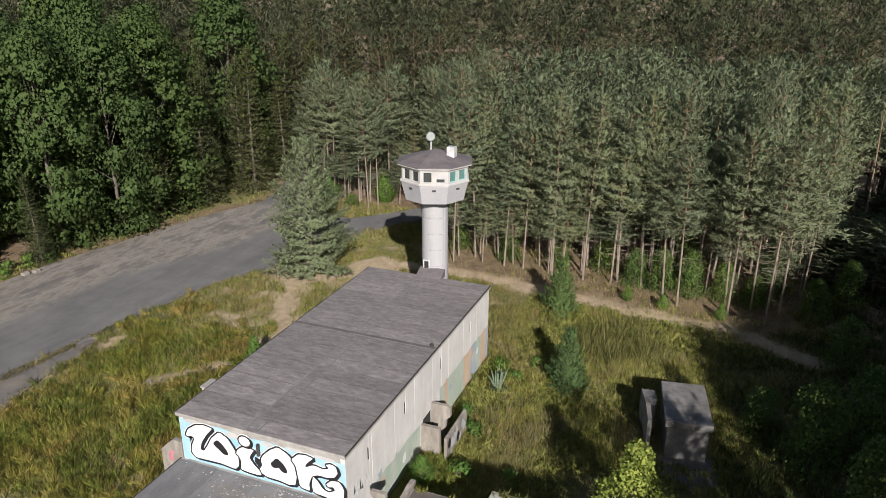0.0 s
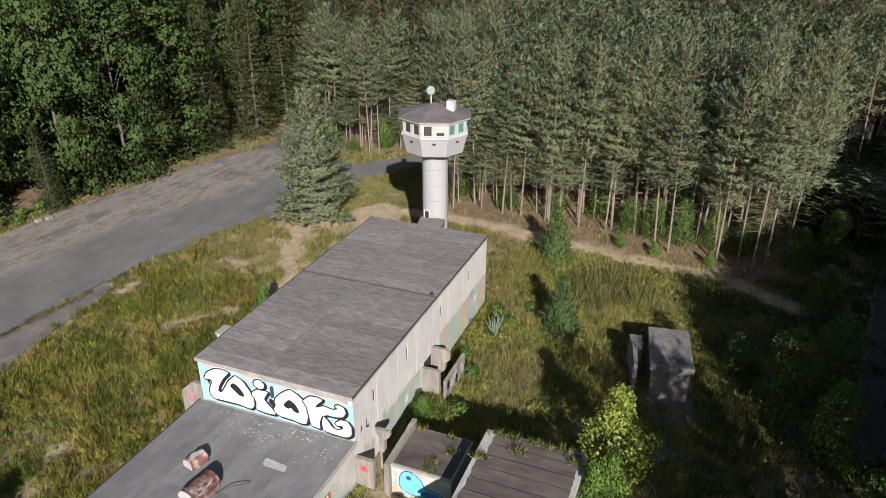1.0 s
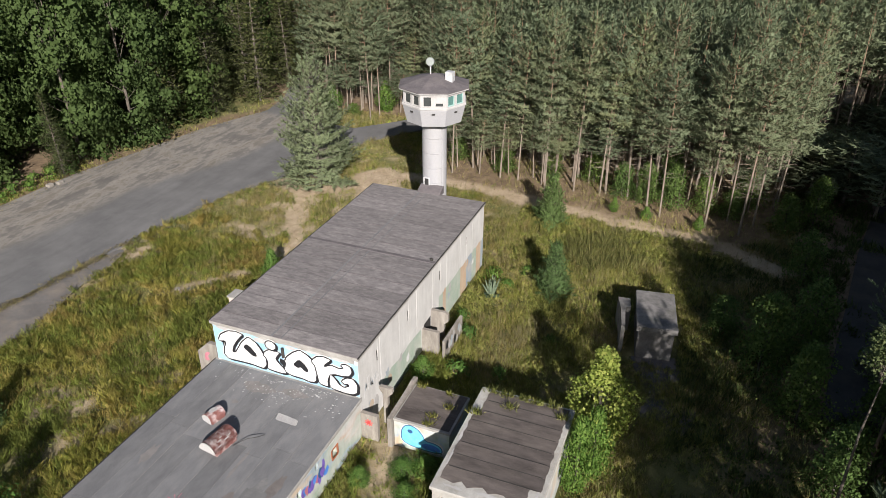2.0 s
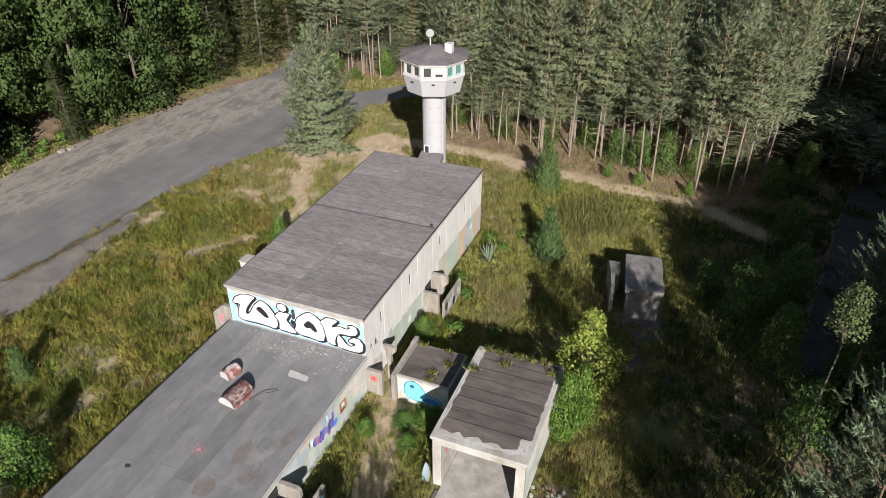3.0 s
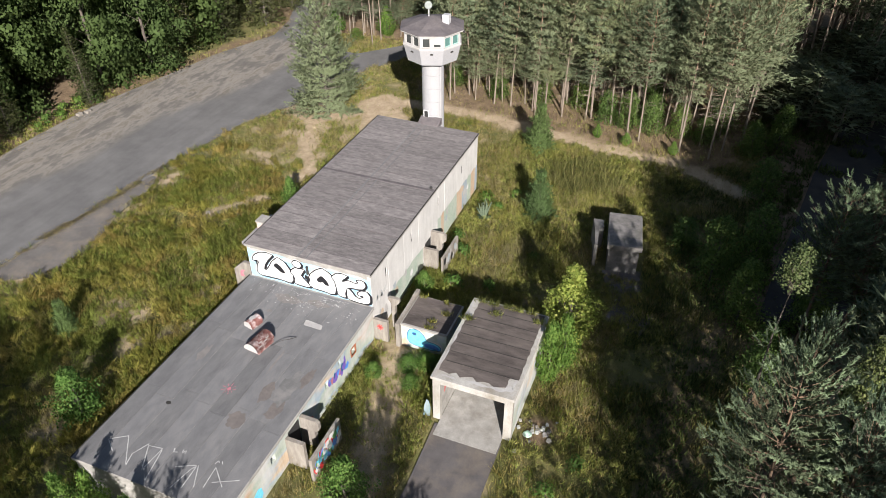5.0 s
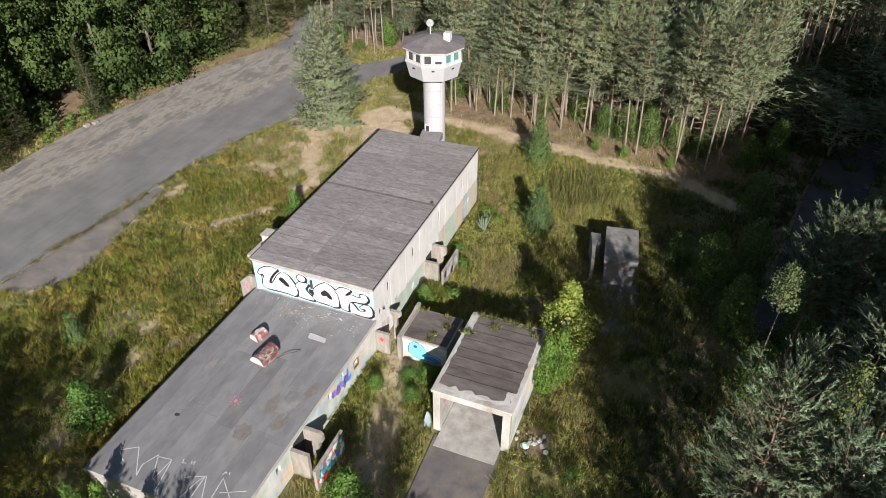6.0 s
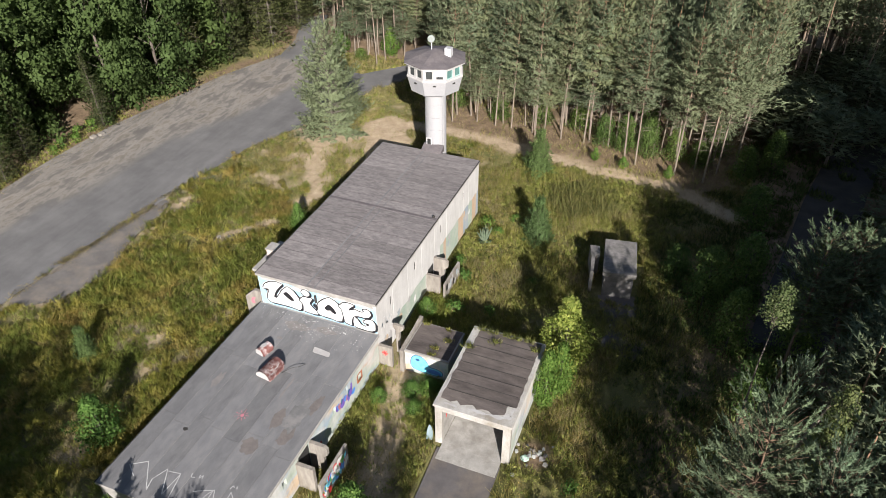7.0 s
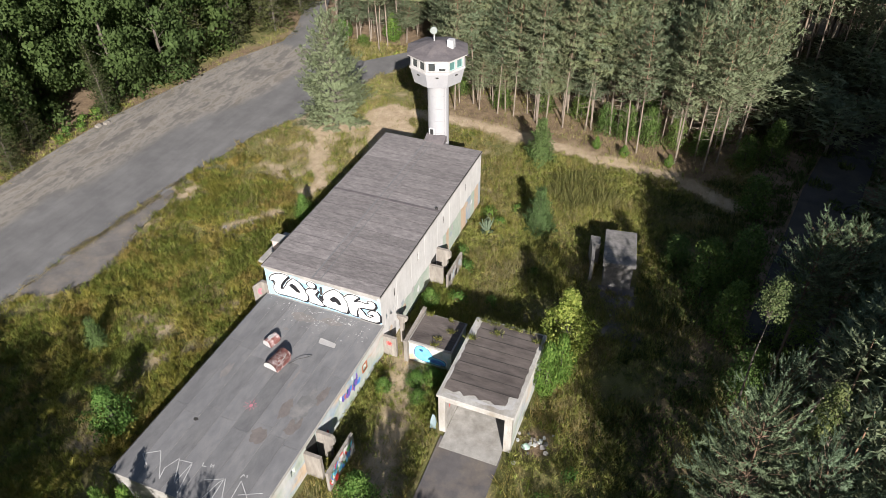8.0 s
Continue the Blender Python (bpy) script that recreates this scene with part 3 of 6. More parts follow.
    part("roof_vent_pipe", lathe([(0.09, 0), (0.09, 0.12), (0.05, 0.16)], 10, (-0.25, 8.9, HZ + 0.01)), JOINT, hall)
    return hall


def build_mural(hall):
    """Sky-blue ground with thick white forms, outlined in black."""
    def at(depth):
        return lambda x, z: (x, HY0 - depth, z)
    ground_ = [Vector(p) for p in ((-7.58, LZ + 0.02), (-0.01, LZ + 0.02), (-0.01, 4.0), (-1.2, 4.1), (-2.0, 4.02), (-3.4, 4.12), (-4.6, 4.06), (-5.6, 4.2), (-7.0, 4.12), (-7.58, 4.2))]
    painted("mural_ground", ground_, at(0.004), SKYBLUE, hall, "light blue sprayed background")
    first = [(-7.37, 3.4), (-7.2, 3.75), (-6.77, 4.04), (-6.33, 4.13), (-5.94, 4.06), (-6.29, 3.68), (-6.57, 3.25), (-6.68, 2.9), (-6.51, 2.88), (-6.28, 3.22), (-6.08, 3.58), (-5.65, 4.0), (-5.26, 3.79), (-5.02, 3.42), (-4.82, 3.1), (-4.82, 2.63), (-5.02, 2.4), (-5.7, 2.48), (-6.36, 2.46), (-6.97, 2.43), (-7.16, 2.65), (-7.1, 3.0), (-6.94, 3.34), (-7.05, 3.44), (-7.22, 3.38)]
    third = [(-4.92, 3.18), (-4.86, 3.35), (-4.65, 3.55), (-4.32, 3.62), (-4.02, 3.57), (-4.2, 3.31), (-4.28, 3.15), (-4.1, 2.91), (-3.8, 2.62), (-3.78, 2.46), (-4.07, 2.42), (-4.48, 2.44), (-4.76, 2.47), (-4.71, 2.87), (-4.8, 3.1)]
    fourth = [(-3.67, 3.42), (-3.31, 3.78), (-2.92, 4.03), (-2.58, 3.88), (-2.35, 3.69), (-2.18, 3.38), (-2.14, 2.88), (-2.23, 2.46), (-2.54, 2.38), (-2.98, 2.46), (-3.54, 2.47), (-3.8, 2.6), (-3.86, 2.95)]
    crown_ = [(-2.35, 3.62), (-2.02, 3.95), (-1.66, 4.01), (-1.33, 3.94), (-1.67, 3.61), (-1.72, 3.45), (-1.35, 3.65), (-0.93, 3.57), (-0.7, 3.68), (-0.85, 3.8), (-0.62, 3.9), (-0.39, 3.83), (-0.31, 3.56), (-0.47, 3.31), (-0.81, 3.22), (-1.19, 3.22), (-1.45, 3.1), (-1.6, 2.7), (-1.58, 2.38), (-2.03, 2.44), (-2.11, 2.98), (-2.17, 3.38)]
    tail = [(-1.42, 3.14), (-1.19, 2.94), (-1.02, 2.67), (-0.76, 2.57), (-0.49, 2.73), (-0.55, 2.86), (-0.76, 2.8), (-0.87, 2.91), (-0.64, 3.14), (-0.29, 3.2), (-0.09, 2.92), (-0.11, 2.49), (-0.34, 2.32), (-0.78, 2.29), (-1.45, 2.36), (-1.5, 2.7)]
    groups = [[rounded(p, 1, 0.86) for p in some] for some in ((first,), (third,), (fourth,), (crown_, tail))] + [[disc(-4.45, 3.87, 0.27, 0.23)]]
    for k, some in enumerate(groups):
        for p in some:
            painted("mural_halo", grown(p, 0.085), at(0.006 + 0.0005 * k), SPRAY_WHITE, hall)
            painted("mural_shadow", [q + Vector((0.09, -0.03)) for q in grown(p, 0.05)], at(0.010 + 0.003 * k), SPRAY_BLACK, hall)
            painted("mural_outline", grown(p, 0.055), at(0.011 + 0.003 * k), SPRAY_BLACK, hall)
        for p in some:
            painted("mural_letter", grown(p, -0.01), at(0.012 + 0.003 * k), SPRAY_WHITE, hall)
    for p in ([(-5.96, 3.38), (-5.77, 3.55), (-5.58, 3.43), (-5.37, 3.17), (-5.32, 3.02), (-5.53, 3.02), (-5.74, 3.2), (-5.84, 3.26)], [(-3.29, 3.14), (-2.99, 3.47), (-2.75, 3.3), (-2.61, 3.07), (-2.6, 2.93), (-2.79, 2.96), (-2.92, 3.13), (-3.12, 3.03)]):
        painted("mural_counter", grown(rounded(p, 1, 0.86), 0.04), at(0.028), SPRAY_BLACK, hall)
    painted("mural_wedge", rounded([(-4.0, 3.3), (-3.75, 3.2), (-3.7, 3.0), (-3.8, 2.8), (-4.05, 3.05)], 1, 0.86), at(0.026), SPRAY_BLACK, hall)
    for k, (x, z, rx, rz) in enumerate(((-6.9, 4.13, 0.5, 0.1), (-5.0, 3.98, 0.35, 0.14), (-3.4, 4.0, 0.3, 0.1), (-2.2, 4.08, 0.4, 0.07), (-0.9, 4.05, 0.5, 0.08))):
        painted("mural_cloud", disc(x, z, rx, rz, 12), at(0.0052), WHITEWASH, hall)
    part("wall_pipe", lathe([(0.07, 0), (0.07, 0.5), (0.05, 0.52)], 10, (-3.77, HY0 - 0.1, 3.45)), JOINT, hall, "short dark vent pipe on the gable")


def build_wall_paint(hall):
    """Fields of old paint along the foot of the long wall, with a few tags over them."""
    r = random.Random(31)
    def coat(name, y0, y1, z0, z1, mat, depth, label=""):
        n = max(3, int((y1 - y0) * 2))
        top = [(y1 - (y1 - y0) * i / n, z1 + r.uniform(-0.09, 0.09)) for i in range(n + 1)]
        pts = [Vector(p) for p in [(y0, z0), (y1, z0)] + top]
        painted(name, pts, lambda y, z: (depth, y, z), mat, hall, label)
    coat("paint_field", 2.2, 6.85, 0.02, 1.55, WALL_GREEN, 0.004, "pale flaking green paint")
    for y0, y1, m in ((9.3, 9.9, WALL_GREEN), (9.9, 10.35, WALL_ORANGE), (10.35, 12.7, WALL_GREEN), (12.7, 13.7, WALL_ORANGE), (13.7, 14.7, WALL_BLUE), (14.7, 15.5, WALL_GREEN), (15.5, 16.3, WALL_ORANGE), (16.3, 16.78, WALL_BLUE)):
        coat("paint_field", y0, y1, 0.02, 2.0, m, 0.004)
    for k in range(16):
        y, z = (r.uniform(0.4, 5.8), r.uniform(0.8, 2.0)) if k < 10 else (r.uniform(10.6, 15), r.uniform(0.9, 1.8))
        p = rounded([(y + r.uniform(0.08, 0.3) * math.cos(6.283 * i / 7), z + r.uniform(0.1, 0.45) * math.sin(6.283 * i / 7)) for i in range(7)], 1)
        painted("spray_tag", p, lambda yy, zz, k=k: (0.007 + 0.001 * k, yy, zz), [WHITEWASH, WALL_BLUE, WHITEWASH, WALL_ORANGE, SPRAY_WHITE][k % 5], hall)
    for k in range(9):
        y, z = 0.35 + 0.16 * k, 2.1 + r.uniform(-0.3, 0.5)
        p = stroke([(y, z), (y + r.uniform(-0.1, 0.2), z + r.uniform(0.2, 0.5)), (y + r.uniform(0.1, 0.35), z + r.uniform(-0.2, 0.4))], 0.05)
        painted("spray_tag", p, lambda yy, zz, k=k: (0.007 + 0.001 * k, yy, zz), [SPRAY_WHITE, WALL_BLUE, SPRAY_WHITE][k % 3], hall)


hall = build_hall()
build_mural(hall)
build_wall_paint(hall)


def build_low_block():
    block = thing("low_block", "low flat-roofed concrete block with painted walls", "building")
    holes = [(-10.15, -9.8, 1.25, 1.7, "slot"), (-5.35, -5.05, 1.2, 1.65, "slot"), (-3.95, -3.75, 1.5, 1.85, "slot"), (-2.65, -2.2, 0.98, 1.42, "window")]
    y = LY0
    bm = bmesh.new()
    for y0, y1, z0, z1, _ in holes:
        box(-0.22, 0, y, y0, 0, LZ - 0.16, 0, bm)
        box(-0.22, 0, y0, y1, 0, z0, 0, bm)
        box(-0.22, 0, y0, y1, z1, LZ - 0.16, 0, bm)
        y = y1
    box(-0.22, 0, y, -0.005, 0, LZ - 0.16, 0, bm)
    part("side_wall", bm, PANEL, block, "concrete side wall with flaking green and orange paint")
    part("inner_wall", box(-0.6, -0.55, LY0 + 0.3, -0.3, 0, LZ - 0.2), DARK_IN, block)
    part("side_wall", box(HX0, HX0 + 0.2, LY0, -0.005, 0, LZ - 0.16), CONCRETE, block)
    part("end_wall", box(HX0 + 0.21, -0.23, LY0, LY0 + 0.2, 0, LZ - 0.16), CONCRETE, block)
    fr = box(-0.05, 0.02, -2.72, -2.65, 0.93, 1.47)
    box(-0.05, 0.02, -2.2, -2.13, 0.93, 1.47, 0, fr)
    box(-0.05, 0.02, -2.65, -2.2, 1.42, 1.49, 0, fr)
    box(-0.05, 0.03, -2.65, -2.2, 0.9, 0.98, 0, fr)
    part("window_frame", fr, SPRAY_ORANGE, block, "orange-red painted window frame")
    slab = part("roof_slab", box(HX0 - 0.12, 0.1, LY0 - 0.08, -0.012, LZ - 0.16, LZ, 0.015), CONCRETE, block, "pale concrete roof edge")
    cols = 8
    w = (0.07 - HX0 + 0.1) / cols
    for k in range(cols):
        for j, (ya, yb) in enumerate(((LY0 - 0.06, -8.9), (-8.9, -4.4), (-4.4, -0.1))):
            off = 0.35 * ((k * 5 + j) % 3 - 1)
            xa = HX0 - 0.1 + k * w
            a = ya + (off if j else 0)
            b = yb + (0.35 * ((k * 5 + j + 1) % 3 - 1) if j < 2 else 0)
            part("felt_strip", box(xa + 0.008, xa + w - 0.008, a, b - 0.016, LZ + 0.002, LZ + 0.011 + 0.003 * (k % 2)), FELT_GREY, slab)
    part("roof_edging", box(HX0 - 0.14, HX0 - 0.1, LY0 - 0.08, -0.012, LZ - 0.12, LZ + 0.03, 0.008), JOINT, block)
    top = LZ + 0.018
    flat = lambda x, y: (x, y, top)
    r = random.Random(4)
    def blotch(x, y, rx, ry, n=14):
        return rounded([(x + rx * r.uniform(0.6, 1.2) * math.cos(6.283 * k / n), y + ry * r.uniform(0.6, 1.2) * math.sin(6.283 * k / n)) for k in range(n)], 1)
    painted("paint_patch", rounded([(-2.8, -2.2), (-1.75, -2.3), (-1.65, -2.65), (-2.7, -2.62)], 1, 0.9), flat, WHITEWASH, block, "pale rectangular paint patch")
    painted("paint_patch", blotch(-3.7, -7.75, 0.12, 0.12), flat, SPRAY_PINK, block, "faded red paint mark")
    for a_ in range(9):
        c_, s_ = math.cos(a_ * 0.7 + 0.2), math.sin(a_ * 0.7 + 0.2)
        painted("paint_ray", stroke([(-3.7 + 0.16 * c_, -7.75 + 0.16 * s_), (-3.7 + r.uniform(0.28, 0.4) * c_, -7.75 + r.uniform(0.28, 0.4) * s_)], 0.03), flat, SPRAY_PINK, block)
    painted("tar_spot", blotch(-5.8, -9.5, 0.16, 0.13), flat, JOINT, block)
    painted("stain", blotch(-1.2, -6.9, 0.55, 1.2, 22), lambda x, y: (x, y, top - 0.002), DAMP, block, "dark damp stain")
    V, F = [], []
    for k in range(620):
        x, y, size = -3.2 + r.gauss(0, 1.8), -0.25 - abs(r.gauss(0, 0.75)), r.choice((0.006, 0.008, 0.012, 0.018, 0.03))
        if -7.4 < x < -0.3 and wave(np.array(x), np.array(y), 2.0, 71) > -0.35:
            F.append(tuple(range(len(V), len(V) + 6)))
            V += [(x + size * 1.7 * r.uniform(0.6, 1.2) * math.cos(1.047 * q), y + size * r.uniform(0.6, 1.2) * math.sin(1.047 * q), top) for q in range(6)]
    tagged(mesh_object("paint_flecks", V, F, CHALK, block, "scattered white paint flecks"), kind="stuff")
    for x, y, rx, ry in ((-1.0, -8.0, 0.4, 0.9), (-1.9, -7.3, 0.35, 0.7), (-0.6, -5.9, 0.25, 0.8), (-2.3, -9.2, 0.5, 0.5)):
        painted("stain", blotch(x, y, rx, ry, 20), lambda p, q: (p, q, top - 0.003), BROWN_DAMP, block, "brown damp stain")
    for x, y, rx, ry in ((-4.6, -1.1, 0.9, 0.35), (-2.9, -0.9, 0.7, 0.3), (-6.3, -6.2, 0.25, 0.6), (-2.6, -5.4, 0.08, 0.9), (-5.0, -2.3, 0.2, 0.12)):
        painted("stain", blotch(x, y, rx, ry, 20), lambda p, q: (p, q, top - 0.0035), DUSTY, block, "pale dusty stain")
    for pts in ([(-5.28, -12.93), (-6.18, -11.7), (-6.89, -12.16), (-6.28, -12.6)], [(-5.23, -12.99), (-5.38, -12.41), (-5.06, -11.72), (-4.44, -12.92), (-4.33, -11.71), (-4.99, -11.8)], [(-3.97, -13.29), (-4.3, -11.8)], [(-2.76, -13.2), (-2.54, -12.16), (-2.36, -11.84), (-1.87, -12.84)], [(-3.23, -12.27), (-2.4, -11.88), (-2.33, -13.03)], [(-1.5, -12.69), (-1.6, -11.68), (-0.78, -12.4)], [(-1.32, -12.36), (-0.3, -11.86)], [(-3.85, -11.5), (-3.78, -11.68), (-3.6, -11.62)], [(-3.45, -11.42), (-3.4, -11.6), (-3.3, -11.4), (-3.26, -11.58)], [(-1.75, -11.55), (-1.7, -11.35), (-1.6, -11.42)], [(-1.52, -11.32), (-1.45, -11.45)]):
        for p, q in zip(pts, pts[1:]):
            painted("chalk_mark", stroke([p, q], 0.04), flat, CHALK, block)
    return block


low_block = build_low_block()


def build_wall_tag():
    """A sprawling violet and blue tag on the low side wall."""
    r = random.Random(6)
    for k in range(14):
        cy, cz = -4.95 + 1.75 * (k + 0.5) / 14, 1.1 + r.uniform(-0.25, 0.3)
        pts = rounded([(cy + r.uniform(0.1, 0.26) * math.cos(6.283 * i / 7), cz + r.uniform(0.12, 0.36) * math.sin(6.283 * i / 7)) for i in range(7)], 1, 0.85)
        painted("spray_tag", pts, lambda y, z, k=k: (0.004 + 0.0015 * k, y, min(max(z, 0.1), 1.95)), [SPRAY_VIOLET, SPRAY_BLUE, SPRAY_PINK, SPRAY_VIOLET, SPRAY_NAVY, SPRAY_VIOLET][k % 6], low_block)
    for y0, y1, z0, z1, m in ((-12.6, -11.0, 0.2, 1.1, SPRAY_CYAN), (-7.3, -6.6, 0.2, 0.9, SPRAY_RED)):
        pts = rounded([(y0, z0), ((y0 + y1) / 2, z0 + 0.15), (y1, z0), (y1 - 0.1, z1), ((y0 + y1) / 2, z1 - 0.25), (y0 + 0.12, z1)], 1)
        painted("spray_tag", pts, lambda y, z: (0.004, y, z), m, low_block)


build_wall_tag()



# ---- tower ----
TX, TY = -3.86, 18.1


def build_tower():
    tower = thing("watchtower", "white concrete watchtower with an octagonal cabin on a round shaft", "tower", at=(TX, TY, 0))
    z = 0.0
    for k in range(9):
        h = 0.98
        part("shaft_ring", lathe([(0.76, z + 0.004), (0.775, z + 0.02), (0.775, z + h - 0.02), (0.76, z + h - 0.004)], 40), TOWER_PAINT, tower)
        z += h
    part("shaft_collar", lathe([(0.74, 8.8), (0.74, 8.97)], 40), JOINT, tower)
    t8 = math.pi / 8 + 0.36
    part("cabin_base", lathe([(1.70, 8.95), (1.78, 8.99), (2.04, 10.02), (2.04, 10.08)], 8, turn=t8), TOWER_PAINT, tower, "flared white concrete parapet")
    part("sill_band", lathe([(2.08, 10.08), (2.11, 10.10), (2.11, 10.2), (2.07, 10.24)], 8, turn=t8), WHITEWASH, tower)
    part("cabin_core", lathe([(1.55, 10.24), (1.55, 11.0)], 8, turn=t8), DARK_IN, tower)
    R = 2.01
    for k in range(8):
        a0, a1 = t8 + k * math.pi / 4, t8 + (k + 1) * math.pi / 4
        p0, p1 = Vector((R * math.cos(a0), R * math.sin(a0), 0)), Vector((R * math.cos(a1), R * math.sin(a1), 0))
        u, out = (p1 - p0).normalized(), ((p0 + p1) / 2).normalized()
        L = (p1 - p0).length
        m = Matrix((( u.x, -out.x, 0, p0.x), (u.y, -out.y, 0, p0.y), (0, 0, 1, 0), (0, 0, 0, 1)))

        def wall(a, b, z0, z1, d0=0.0, d1=0.14):
            bm = box(a, b, d0, d1, z0, z1)
            bm.transform(m)
            return bm
        segs = [(0, 0.14), (0.14 + 0.54, L - 0.14 - 0.54), (L - 0.14, L)]
        for a, b in segs:
            part("cabin_wall", wall(a, b, 10.24, 11.0), WHITEWASH, tower)
        part("cabin_lintel", wall(0, L, 10.86, 11.02, -0.01, 0.13), WHITEWASH, tower)
        for n, a in enumerate((0.14, L - 0.14 - 0.54)):
            frame_mat = GREEN_FRAME if k in (2, 6) else WHITEWASH
            fr = wall(a, a + 0.54, 10.24, 10.30, 0.03, 0.1)
            for fa, fb in ((a, a + 0.05), (a + 0.49, a + 0.54)):
                bar = box(fa, fb, 0.03, 0.1, 10.30, 10.86)
                bar.transform(m)
                post = bpy.data.meshes.new("bar")
                bar.to_mesh(post)
                bar.free()
                fr.from_mesh(post)
                bpy.data.meshes.remove(post)
            window = part("window", fr, frame_mat, tower)
            part("window_pane", wall(a + 0.05, a + 0.49, 10.30, 10.86, 0.07, 0.08), TEAL_PANE if k in (2, 6) else DARK_PANE, window)
            if (k, n) in ((5, 1), (1, 0), (7, 1)):
                part("shutter", wall(a + 0.05, a + 0.49, 10.48, 10.86, 0.03, 0.06), WHITEWASH, window, "white board half closing the window")
        # a dark block takes the place of the loophole's inner shade
        loop = wall(L / 2 - 0.1, L / 2 + 0.1, 9.78, 9.86, -0.05, 0.06)
        part("loophole", loop, JOINT, tower, "small loophole drawn as a shade-dark block")
    part("roof_edge", lathe([(2.15, 11.02), (2.24, 11.04), (2.24, 11.12)], 8, turn=t8), WHITEWASH, tower)
    part("roof", lathe([(2.28, 11.12), (2.28, 11.18), (0.05, 11.8)], 8, turn=t8), TOWER_FELT, tower, "shallow grey felt pyramid roof")
    lamp = part("searchlight", lathe([(0.04, 11.6), (0.04, 12.3)], 10, (-0.2, -0.1, 0)), WHITE_METAL, tower, "round white searchlight on a post")
    dish = lathe([(0.05, -0.16), (0.22, -0.12), (0.26, 0.0), (0.25, 0.1), (0.2, 0.12)], 18)
    dish.transform(Matrix.Translation((-0.2, -0.15, 12.5)) @ Euler((radians(78), 0, radians(20))).to_matrix().to_4x4())
    part("lamp_head", dish, LAMP_METAL, lamp)
    part("roof_box", box(0.82, 1.28, -0.3, 0.15, 11.4, 12.02, 0.02), WHITE_METAL, tower, "white metal hatch box on the roof")
    part("bracket", box(1.98, 2.25, 0.2, 0.28, 10.85, 11.0, 0.01), JOINT, tower)
    # solid block, coloured like the shade within an opening
    hole = box(-0.36, -0.1, -0.79, -0.6, 4.75, 5.2)
    part("shaft_opening", hole, DARK_IN, tower, "small opening at the foot, drawn as a shade-dark block")
    ring_ = box(-0.44, -0.37, -0.8, -0.66, 4.68, 5.27)
    box(-0.09, -0.02, -0.8, -0.66, 4.68, 5.27, 0, ring_)
    box(-0.37, -0.09, -0.8, -0.66, 5.2, 5.27, 0, ring_)
    part("opening_frame", ring_, WHITE_METAL, tower)
    pipe = part("down_pipe", lathe([(0.05, 4.4), (0.05, 9.0)], 8, (0.72, -0.38, 0)), TOWER_PAINT, tower)
    part("link_roof", slab_yz([(-1.4, 4.3), (-0.62, 4.3), (-0.62, 4.78), (-0.75, 4.78), (-1.4, 4.47)], -0.65, 0.9, 0.02), TOWER_FELT, tower, "felted stub roof joining tower and hall")
    return tower


build_tower()


# ---- garage, annex, bunker ----
GX0, GX1, GY0, GY1, GZ = 5.12, 9.12, -4.1, 1.9, 2.94


